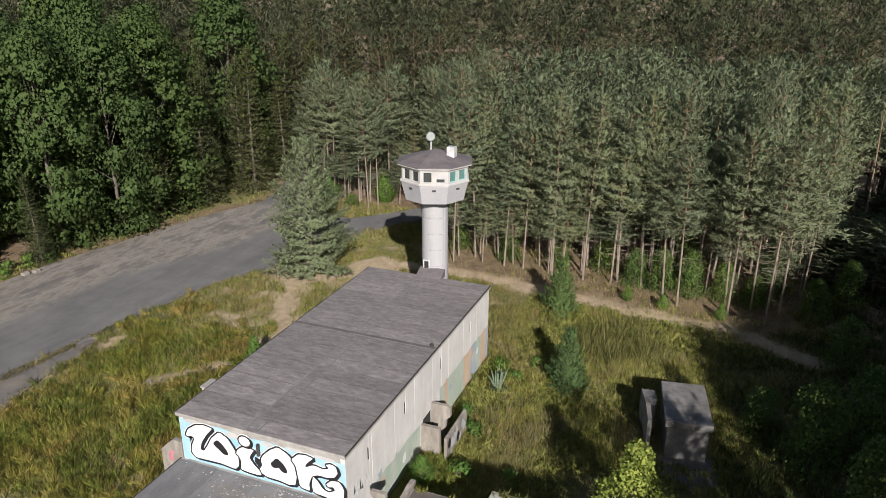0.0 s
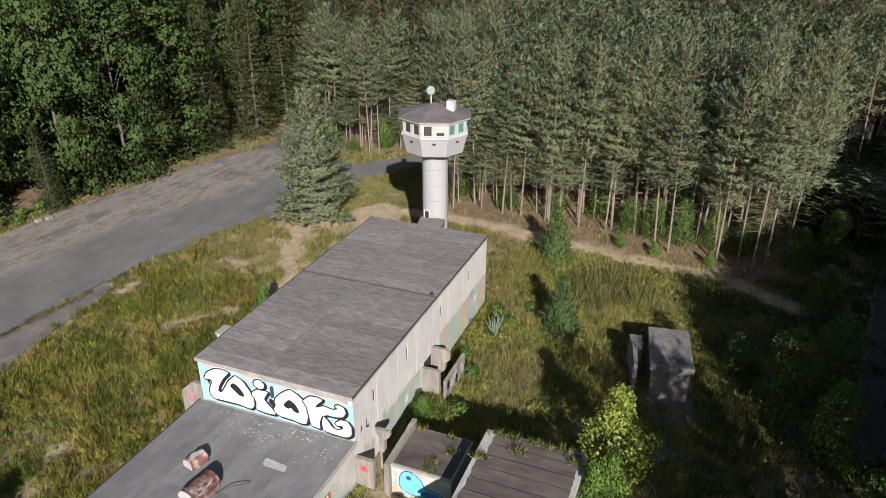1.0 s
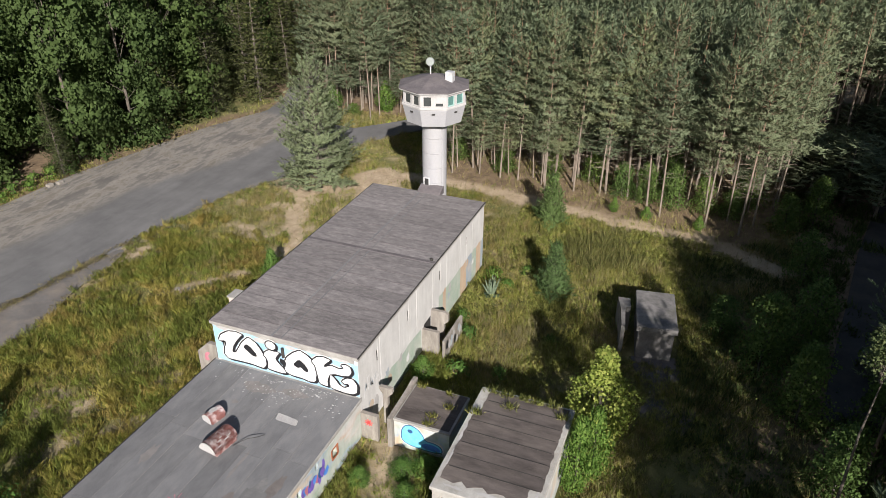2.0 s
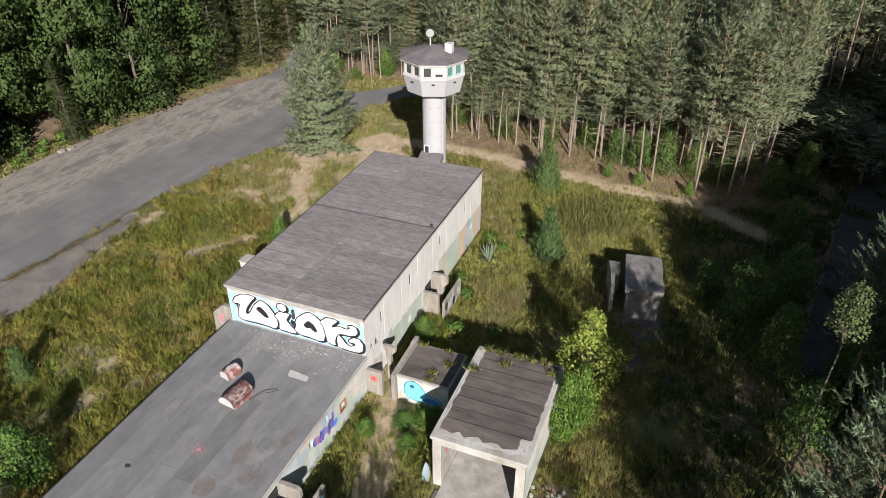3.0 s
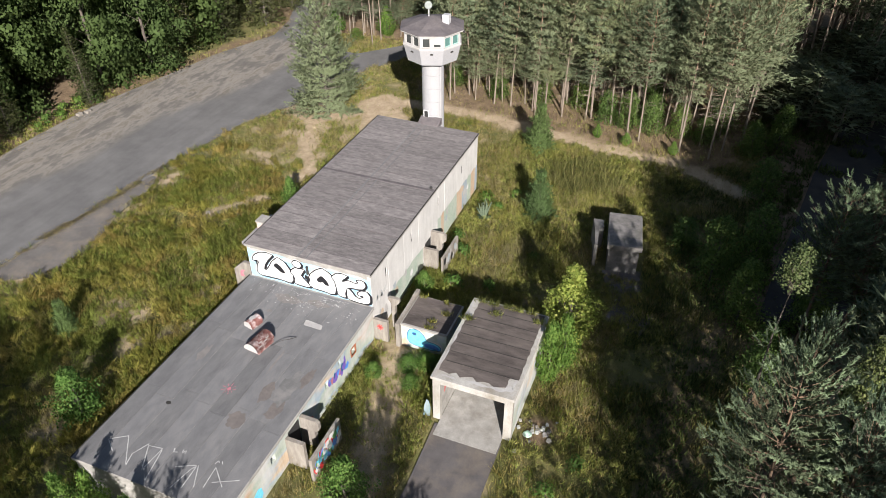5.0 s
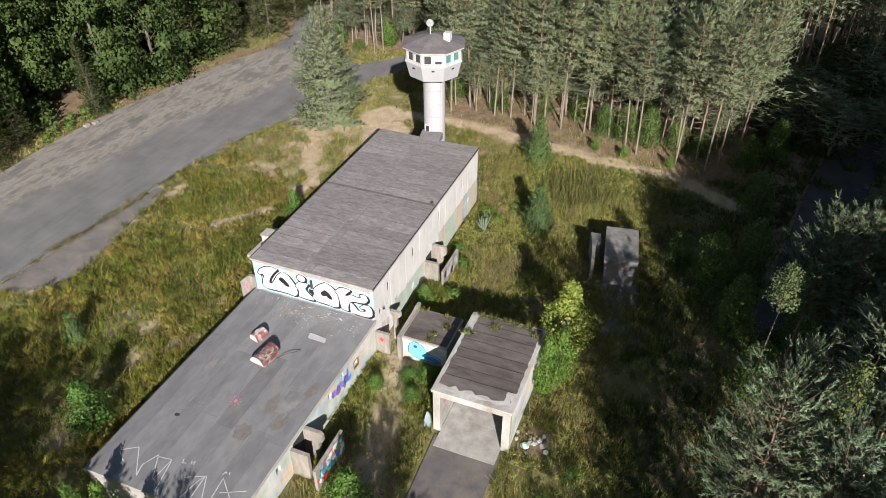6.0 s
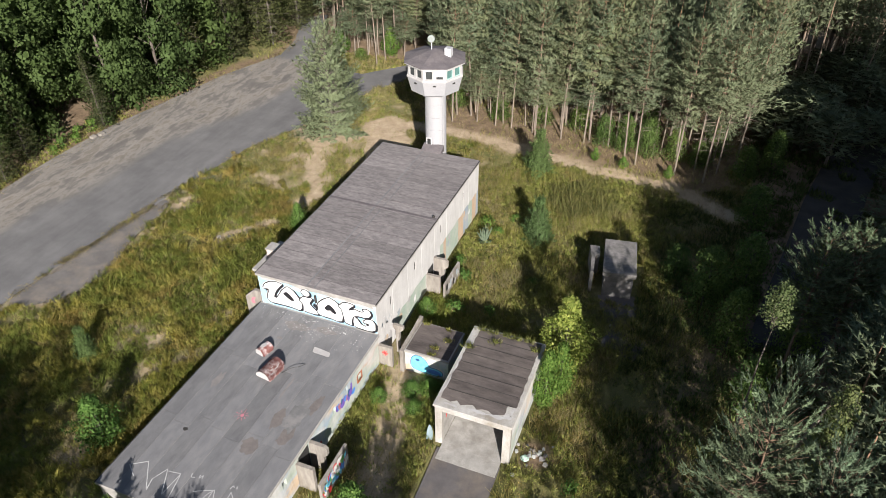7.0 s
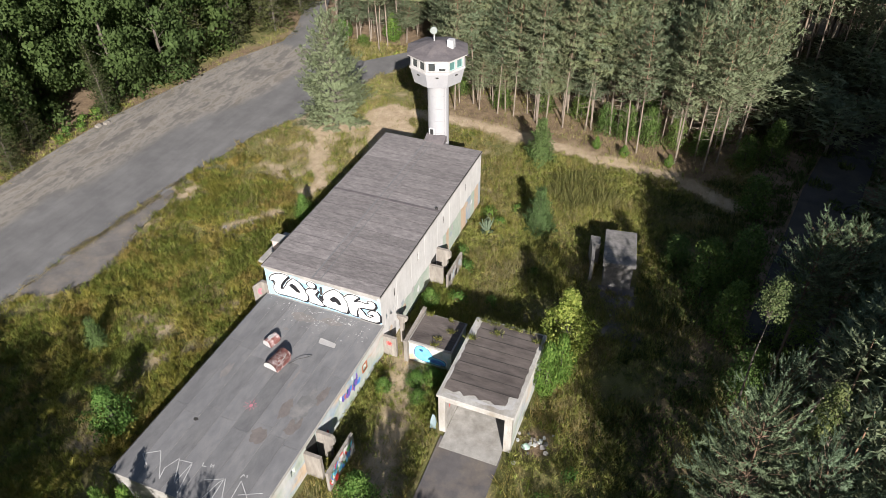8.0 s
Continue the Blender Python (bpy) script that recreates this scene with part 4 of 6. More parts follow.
def build_garage():
    gar = thing("garage", "open-fronted concrete garage with a crumbling felt roof", "garage")
    part("side_wall", box(GX0 + 0.04, GX0 + 0.38, GY0 + 0.06, GY1 - 0.05, 0, GZ - 0.17, 0.015), CONCRETE, gar)
    part("side_wall", box(GX1 - 0.40, GX1 - 0.04, GY0 + 0.06, GY1 - 0.05, 0, GZ - 0.17, 0.015), PANEL, gar)
    part("back_wall", box(GX0 + 0.39, GX1 - 0.41, GY1 - 0.3, GY1 - 0.05, 0, GZ - 0.17), CONCRETE, gar)
    part("lintel", box(GX0 + 0.02, GX1 - 0.02, GY0 + 0.03, GY0 + 0.36, GZ - 0.46, GZ - 0.15, 0.012), GARAGE_PAINT, gar, "whitewashed front beam")
    part("front_pier", box(GX0 + 0.02, GX0 + 0.40, GY0 + 0.03, GY0 + 0.3, 0, GZ - 0.46, 0.012), GARAGE_PAINT, gar)
    part("front_pier", box(GX1 - 0.42, GX1 - 0.02, GY0 + 0.03, GY0 + 0.3, 0, GZ - 0.46, 0.012), GARAGE_PAINT, gar)
    slab = part("roof_slab", box(GX0 - 0.06, GX1 + 0.06, GY0 - 0.06, GY1 + 0.06, GZ - 0.15, GZ, 0.03), GARAGE_PAINT, gar, "pale spalled concrete roof slab")
    part("floor_slab", box(GX0 + 0.4, GX1 - 0.42, GY0 - 0.95, GY1 - 0.3, -0.05, 0.035), CONCRETE, gar, "dusty concrete floor slab")
    r = random.Random(9)
    n = 8
    xa, xb, ya, yb = GX0 + 0.16, GX1 - 0.14, GY0 + 0.5, GY1 - 0.06
    for k in range(n):
        y0, y1 = ya + (yb - ya) * k / n, ya + (yb - ya) * (k + 1) / n
        x0 = xa + (0.22 if k > 5 else 0)
        x1 = xb - (0.4 if k == 0 else 0)
        steps = 12
        low = [(x0 + (x1 - x0) * i / steps, y0 + (r.uniform(-0.12, 0.14) if k == 0 else 0.012)) for i in range(steps + 1)]
        rise = [(x1 + r.uniform(-0.05, 0.04), y0 + (y1 - y0) * i / 4) for i in range(1, 4)]
        fall = [(x0 + r.uniform(-0.04, 0.04), y1 - (y1 - y0) * i / 4) for i in range(1, 4)]
        upp = rise + [(x1, y1 - 0.012), (x0, y1 - 0.012)] + fall
        if k:
            part("tar_seam", box(x0 + 0.1, x1 - 0.1, y0 - 0.012, y0 + 0.012, GZ + 0.02, GZ + 0.04), JOINT, slab)
        part("felt_strip", prism(low + upp, GZ + 0.003, GZ + 0.018 + 0.008 * (k % 3)), FELT_DARK, slab)
    for cx, cy, rx, ry in ((8.3, -3.75, 0.5, 0.13), (7.2, -3.8, 0.6, 0.1), (8.9, -3.0, 0.09, 0.5), (5.25, -1.0, 0.08, 0.7), (5.9, -3.85, 0.5, 0.08), (8.75, -3.55, 0.25, 0.2), (5.3, -3.0, 0.1, 0.4)):
        pts = [(cx + rx * r.uniform(0.5, 1.3) * math.cos(6.283 * i / 11), cy + ry * r.uniform(0.5, 1.3) * math.sin(6.283 * i / 11)) for i in range(11)]
        painted("lime_crust", rounded(pts, 1), lambda x, y: (x, y, GZ + 0.006), WHITEWASH, gar, "white lime crust")
    tag = painted("spray_tag", rounded([(-4.1 + 0.32, 1.3), (-3.6, 1.45), (-3.3, 2.2), (-3.5, 2.3), (-3.7, 1.9)], 1), lambda y, z: (GX0 + 0.384, y + 0.3, z), SPRAY_RED, gar)
    part("loose_foil", box(GX0 + 0.1, GX0 + 0.18, -2.9, -2.0, GZ + 0.01, GZ + 0.03, 0.005), WHITEWASH, gar)
    return gar


build_garage()


def build_annex():
    an = thing("annex", "small low concrete annex with blue graffiti on its wall", "outbuilding")
    z = 1.62
    part("wall", box(1.62, 4.25, 0.02, 2.4, 0, z - 0.12, 0.01), PANEL, an)
    part("parapet", slab_yz([(-0.2, 0), (2.75, 0), (2.75, 1.82), (2.4, 1.82), (1.9, 1.7), (-0.2, 1.66)], 1.38, 1.6, 0.02), ROUGH_CONCRETE, an, "stained concrete side wall")
    slab = part("roof_slab", box(1.61, 4.32, -0.06, 2.5, z - 0.12, z, 0.02), CONCRETE, an)
    for k in range(3):
        part("felt_strip", box(1.68, 4.22, 0.06 + 0.8 * k, 0.06 + 0.8 * k + 0.785, z + 0.002, z + 0.012 + 0.005 * (k % 2)), FELT_DARK, slab)
    at = lambda d: (lambda x, zz: (x, 0.02 - d, zz))
    body = rounded([(2.0, 0.35), (1.98, 1.0), (2.2, 1.38), (2.6, 1.4), (2.95, 1.1), (3.1, 0.7), (3.5, 0.75), (3.9, 0.6), (3.9, 0.25), (2.9, 0.2)])
    painted("mural_halo", grown(body, 0.09), at(0.004), SPRAY_WHITE, an)
    painted("mural_outline", grown(body, 0.05), at(0.007), SPRAY_NAVY, an)
    painted("mural_figure", body, at(0.010), SPRAY_CYAN, an, "cyan graffiti figure")
    painted("mural_eye", disc(2.4, 1.08, 0.13, 0.11), at(0.014), SPRAY_NAVY, an)
    painted("mural_shade", rounded([(2.9, 0.3), (3.0, 0.6), (3.5, 0.65), (3.85, 0.5), (3.85, 0.28)]), at(0.014), SPRAY_BLUE, an)
    return an


build_annex()


def portal(name, y, near_h, far_h, panel_h, panel_len, x_panel, art=None):
    """An entrance screened by two wing walls and a free-standing blast wall."""
    wing = tagged(part("wing_wall", slab_xz([(0.01, 0), (0.95, 0), (0.95, near_h), (0.01, near_h)], y, y + 0.22, 0.015), ROUGH_CONCRETE), "stained concrete wing wall beside an entrance", "wall", "entrance wing walls")
    far = y + 1.25
    wing2 = tagged(part("wing_wall", slab_xz([(0.01, 0), (0.75, 0), (0.75, far_h - 0.75), (1.0, far_h - 0.55), (1.0, far_h - 0.15), (0.85, far_h), (0.01, far_h)], far, far + 0.22, 0.015), ROUGH_CONCRETE), "stained concrete wing wall with a notched head", "wall", "entrance wing walls")
    screen = tagged(part("blast_wall", slab_yz([(y - 0.45, 0), (y - 0.45 + panel_len, 0), (y - 0.45 + panel_len, panel_h), (y - 0.45, panel_h)], x_panel, x_panel + 0.16, 0.015), ROUGH_CONCRETE), "free-standing concrete screen wall sprayed with graffiti", "wall", "screen walls")
    r = random.Random(int(y * 10))
    for k in range(34 if art == "many" else 8):
        mat = [SPRAY_RED, SPRAY_CYAN, SPRAY_WHITE, SPRAY_GREEN, SPRAY_BLUE, SPRAY_WHITE][k % 6] if art == "many" else [SPRAY_BLACK, WHITEWASH, WALL_BLUE, WHITEWASH][k % 4]
        cy, cz = y - 0.25 + (panel_len - 0.4) * ((k * 7) % (34 if art == "many" else 8) + 0.5) / (34 if art == "many" else 8), panel_h * r.uniform(0.3, 0.85)
        pts = rounded([(cy + r.uniform(0.1, 0.28) * math.cos(6.283 * i / 7), cz + r.uniform(0.12, 0.42) * math.sin(6.283 * i / 7)) for i in range(7)], 1)
        painted("spray_tag", pts, lambda yy, zz, k=k: (x_panel + 0.164 + 0.001 * k, yy, min(max(zz, 0.05), panel_h - 0.03)), mat, screen)
    # no hole here: a flat dark coat gives the entrance its shade
    dark = painted("doorway", [Vector(p) for p in ((y + 0.3, 0.0), (y + 1.2, 0.0), (y + 1.2, min(2.0, near_h + 0.1)), (y + 0.3, min(2.0, near_h + 0.1)))], lambda yy, zz: (0.006, yy, zz), DARK_IN, wing, "doorway drawn as a flat shade-dark coat")


portal("low", -9.0, 1.7, 1.85, 1.45, 2.6, 1.45, "many")
portal("hall", 6.9, 1.4, 1.85, 1.3, 2.6, 1.35)


def build_mushroom_post():
    """The wing wall at the step between both roofs, with its flag-shaped head."""
    p = slab_xz([(0.55, 0), (0.76, 0), (0.76, 1.6), (1.02, 1.85), (1.02, 2.1), (0.36, 2.1), (0.36, 1.95), (0.55, 1.7)], 1.15, 1.35, 0.012)
    tagged(part("wing_wall", p, ROUGH_CONCRETE), "concrete wing wall with a flag-shaped head", "wall", "entrance wing walls")
    low = tagged(part("wing_wall", box(0.01, 0.85, -0.1, 0.12, 0, 1.45, 0.015), ROUGH_CONCRETE), "low stained concrete wing wall with a red mark", "wall", "entrance wing walls")
    for k in range(4):
        c, d = 0.2 * math.cos(0.785 * k + 0.2), 0.2 * math.sin(0.785 * k + 0.2)
        painted("spray_mark", stroke([(0.42 - c, 1.0 - d), (0.42 + c, 1.0 + d)], 0.05), lambda x, z, k=k: (x, -0.104 - 0.001 * k, z), SPRAY_RED, low, "red sprayed star")


build_mushroom_post()


def build_left_lobby():
    lob = thing("side_lobby", "low concrete side lobby with a small brick stack", "outbuilding")
    part("wall", box(-9.75, -7.62, 2.7, 5.4, 0, 2.1, 0.015), CONCRETE, lob)
    part("roof_slab", box(-9.95, -7.72, 2.4, 5.6, 2.1, 2.3, 0.02), CONCRETE, lob, "pale concrete roof slab")
    part("stack", box(-9.65, -9.0, 3.7, 4.4, 2.3, 3.0, 0.03), PINKISH, lob, "small pinkish white brick stack")
    part("stack_cap", box(-9.7, -8.95, 3.65, 4.45, 3.0, 3.08, 0.015), CONCRETE, lob)
    wall = tagged(part("wing_wall", slab_xz([(-8.75, 0), (-7.62, 0), (-7.62, 3.0), (-8.1, 3.0), (-8.75, 2.4)], -0.05, 0.2, 0.02), ROUGH_CONCRETE), "stained wing wall with a red tag at the hall corner", "wall", "entrance wing walls")
    painted("spray_tag", rounded([(-8.4, 1.95), (-8.05, 2.0), (-8.2, 2.25), (-7.95, 2.5), (-8.3, 2.45)], 1), lambda x, z: (x, -0.056, z), SPRAY_PINK, wall)


build_left_lobby()


def build_bunker():
    bk = thing("bunker", "small flat-roofed concrete bunker in the shade of trees", "bunker", at=(9.98, 14.2, 0))
    bk.rotation_euler.z = radians(9)
    part("body", box(0.12, 1.95, -3.6, -0.12, 0, 1.72, 0.02), DARK_CONCRETE, bk)
    part("roof_slab", box(0, 2.08, -3.75, 0, 1.72, 1.98, 0.04), DARK_CONCRETE, bk, "pale concrete roof slab with dark stains")
    part("roof_edge", box(0.0, 2.08, -3.77, -3.45, 1.985, 2.06, 0.02), DARK_CONCRETE, bk)
    part("wing_wall", prism([(-0.95, -0.6), (-0.3, -0.65), (-0.25, -1.5), (-0.52, -1.55), (-0.56, -1.9), (-0.55, -3.4), (-0.75, -3.4), (-0.78, -1.9)], 0, 1.75, 0.02), DARK_CONCRETE, bk, "angled concrete wing wall")
    court = part("forecourt", prism([(10.4, 10.6), (12.7, 11.3), (14.2, 7.2), (13.6, 5.2), (11.6, 5.6), (11.6, 8.0)], -0.12, 0.0), DRIVE)
    tagged(court, "dark paved forecourt before the bunker", "pavement", kind="structure")


build_bunker()


# ---- roof clutter ----
def build_drum():
    ob = thing("roof_ventilator", "rusty half-round sheet metal ventilator with a white front", "ventilator", "roof ventilators", at=(-3.95, -4.75, LZ + 0.02))
    bm = bmesh.new()
    n, ln, r = 14, 1.2, 0.42
    rings = []
    for y in (-ln / 2, -ln / 4, 0, ln / 4, ln / 2):
        rings.append([bm.verts.new((r * math.cos(math.pi * k / n) , y, 0.18 + r * math.sin(math.pi * k / n))) for k in range(n + 1)])
    for a, b in zip(rings, rings[1:]):
        for k in range(n):
            bm.faces.new((a[k], a[k + 1], b[k + 1], b[k]))
    bmesh.ops.solidify(bm, geom=bm.faces[:], thickness=0.02)
    hood = part("hood", bm, RUST, ob, "rust-brown curved hood")
    part("base", box(-r, r, -ln / 2 + 0.05, ln / 2 - 0.05, 0, 0.19, 0.01), RUST, ob)
    f = prism([(r * math.cos(math.pi * k / n), 0.18 + r * math.sin(math.pi * k / n)) for k in range(n + 1)], 0, 0.03)
    f.transform(Matrix.Translation((0, -ln / 2 - 0.03, 0)) @ Euler((radians(90), 0, 0)).to_matrix().to_4x4())
    part("front_plate", f, WHITEWASH, ob, "white peeling front plate")
    f = prism([(r * math.cos(math.pi * k / n), 0.18 + r * math.sin(math.pi * k / n)) for k in range(n + 1)], 0, 0.03)
    f.transform(Matrix.Translation((0, ln / 2 + 0.03, 0)) @ Euler((radians(90), 0, 0)).to_matrix().to_4x4())
    part("back_plate", f, RUST, ob)
    for k in range(3):
        b = lathe([(r + 0.015, -0.02), (r + 0.015, 0.02)], 24)
        b.transform(Matrix.Translation((0, -0.5 + 0.5 * k, 0.18)) @ Euler((radians(90), 0, 0)).to_matrix().to_4x4())
        bmesh.ops.delete(b, geom=[v for v in b.verts if v.co.z < 0.1], context="VERTS")
        part("band", b, RUST, hood)
    for k, (a, y, w) in enumerate(((50, -0.2, 0.12), (62, -0.05, 0.1), (38, 0.1, 0.14), (100, 0.05, 0.09), (28, -0.3, 0.12), (45, 0.3, 0.1))):
        a = radians(a)
        spot = disc(0, 0, w, w * 0.45, 9)
        painted("paint_patch", spot, lambda p, q, a=a, y=y: ((r + 0.024) * math.cos(a + q), y + p, 0.18 + (r + 0.024) * math.sin(a + q)), WHITEWASH, ob)
    ob.rotation_euler.z = radians(-8)
    sm = thing("roof_ventilator", "small rusty roof vent box with peeling white paint", "ventilator", "roof ventilators", at=(-5.15, -3.5, LZ + 0.02))
    bend = [(0.3 * math.cos(math.pi * k / 8) * (1.0 if 0 < k < 8 else 1.05), 0.16 + 0.26 * math.sin(math.pi * k / 8)) for k in range(9)]
    part("base", box(-0.31, 0.31, -0.34, 0.34, 0, 0.17, 0.01), RUST, sm)
    part("hood", slab_xz([(-0.31, 0.15), (0.31, 0.15)] + bend[1:8], -0.38, 0.38, 0.006), RUST, sm, "rust-brown curved hood")
    part("front_plate", slab_xz([(-0.28, 0.03), (0.28, 0.03)] + [(0.92 * x, 0.97 * z) for x, z in bend[1:8]], -0.4, -0.385), WHITEWASH, sm, "white peeling front plate")
    painted("paint_patch", disc(-0.02, 0.0, 0.14, 0.2, 12), lambda x, y: (x, y, 0.427), WHITEWASH, sm, "white paint left on the hood")
    sm.rotation_euler.z = radians(-14)
    cu = bpy.data.curves.new("cable", "CURVE")
    cu.dimensions = "3D"
    cu.bevel_depth = 0.012
    sp = cu.splines.new("BEZIER")
    pts = [(-3.4, -4.6, LZ + 0.05), (-3.0, -4.2, LZ + 0.2), (-2.7, -4.0, LZ + 0.22), (-2.55, -3.6, LZ + 0.06)]
    sp.bezier_points.add(len(pts) - 1)
    for b, p in zip(sp.bezier_points, pts):
        b.co = p
        b.handle_left_type = b.handle_right_type = "AUTO"
    cu.materials.append(JOINT)
    tagged(new("cable", cu), "loose dark cable lying on the grey roof", "cable")


build_drum()


# ---- trees ----
def needle_quads(base, way, length, width, rs):
    """Narrow kites from base along way."""
    n = len(base)
    way = way / np.linalg.norm(way, axis=1, keepdims=True)
    side = np.cross(way, rs.normal(size=(n, 3)))
    side /= np.linalg.norm(side, axis=1, keepdims=True) + 1e-9
    length = np.broadcast_to(length, n)[:, None]
    width = np.broadcast_to(width, n)[:, None]
    v = np.stack([base, base + way * length * 0.5 + side * width / 2, base + way * length, base + way * length * 0.5 - side * width / 2], 1)
    return v.reshape(-1, 3)


def needle_tris(base, way, length, width, rs):
    """Slender triangles from base along way."""
    n = len(base)
    way = way / np.linalg.norm(way, axis=1, keepdims=True)
    side = np.cross(way, rs.normal(size=(n, 3)))
    side /= np.linalg.norm(side, axis=1, keepdims=True) + 1e-9
    length = np.broadcast_to(length, n)[:, None]
    width = np.broadcast_to(width, n)[:, None]
    return np.stack([base + side * width / 2, base + way * length, base - side * width / 2], 1).reshape(-1, 3)


def quad_object(name, crown, mat, parent=None, firm=0.25):
    """Leaves as loose blades; each leaf is turned to the open side of its crown, and shaded round it."""
    verts, tips, lean = crown
    c = len(verts) // len(lean)
    v = np.asarray(verts, np.float64).reshape(-1, c, 3)
    n = len(v)
    face = np.cross(v[:, 1] - v[:, 0], v[:, 2] - v[:, 0])
    face /= np.linalg.norm(face, axis=1, keepdims=True) + 1e-9
    lean = lean / (np.linalg.norm(lean, axis=1, keepdims=True) + 1e-9)
    back = (face * lean).sum(1) < 0
    v[back] = v[back][:, ::-1]
    face[back] *= -1
    soft = firm * face + lean
    soft /= np.linalg.norm(soft, axis=1, keepdims=True) + 1e-9
    me = bpy.data.meshes.new(name)
    me.vertices.add(c * n)
    me.vertices.foreach_set("co", v.astype(np.float32).ravel())
    me.loops.add(c * n)
    me.loops.foreach_set("vertex_index", np.arange(c * n, dtype=np.int32))
    me.polygons.add(n)
    me.polygons.foreach_set("loop_start", np.arange(0, c * n, c, dtype=np.int32))
    me.update(calc_edges=True)
    if tips is not None:
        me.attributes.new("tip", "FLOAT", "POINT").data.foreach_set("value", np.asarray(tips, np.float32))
    me.normals_split_custom_set_from_vertices(np.repeat(soft, c, axis=0))
    me.materials.append(mat)
    ob = new(name, me)
    if parent:
        ob.parent = parent
    return ob


def tube(verts, faces, pts, radii, sides=6):
    """Adds a bent tapering rod to lists of vertices and faces."""
    first = len(verts)
    for i, (p, r) in enumerate(zip(pts, radii)):
        p = np.asarray(p, float)
        d = np.asarray(pts[min(i + 1, len(pts) - 1)], float) - np.asarray(pts[max(i - 1, 0)], float)
        d /= np.linalg.norm(d) + 1e-9
        a = np.cross(d, (0.3, 1, 0.1))
        a /= np.linalg.norm(a) + 1e-9
        b = np.cross(d, a)
        for k in range(sides):
            t = 6.2832 * k / sides
            verts.append(tuple(p + r * (a * math.cos(t) + b * math.sin(t))))
    for i in range(len(pts) - 1):
        for k in range(sides):
            o = first + i * sides
            faces.append((o + k, o + (k + 1) % sides, o + sides + (k + 1) % sides, o + sides + k))


def tufted(q, shoot, out, rank, blades, size, width, spread, rs, needle=1.0):
    """Brushes of slender needles at the places q along the ways shoot; rank: 0 near the stem, 1 at the tips."""
    n = len(q)
    shoot = shoot / (np.linalg.norm(shoot, axis=1, keepdims=True) + 1e-9)
    rep = lambda a: np.repeat(a, blades, axis=0)
    u = np.tile(np.linspace(-0.15, 0.6, blades) if needle > 0.6 else np.linspace(0, 1, blades), n)[:, None]
    way = rep(shoot) * (0.5 + 0.6 * u) + rs.normal(0, spread, (n * blades, 3)) * (1.05 - 0.5 * u)
    base = rep(q) + rep(shoot) * size * u
    length = size * needle * rs.uniform(0.55, 1.1, n * blades)
    one = rs.normal(0, 0.22, (n, 3))
    lean = rep(shoot * 0.55 + out * 0.4 + (0, 0, 0.3) + one) + way * 0.25
    return needle_tris(base, way, length, width * rs.uniform(0.7, 1.3, n * blades), rs), np.repeat(rep(rank), 3), lean


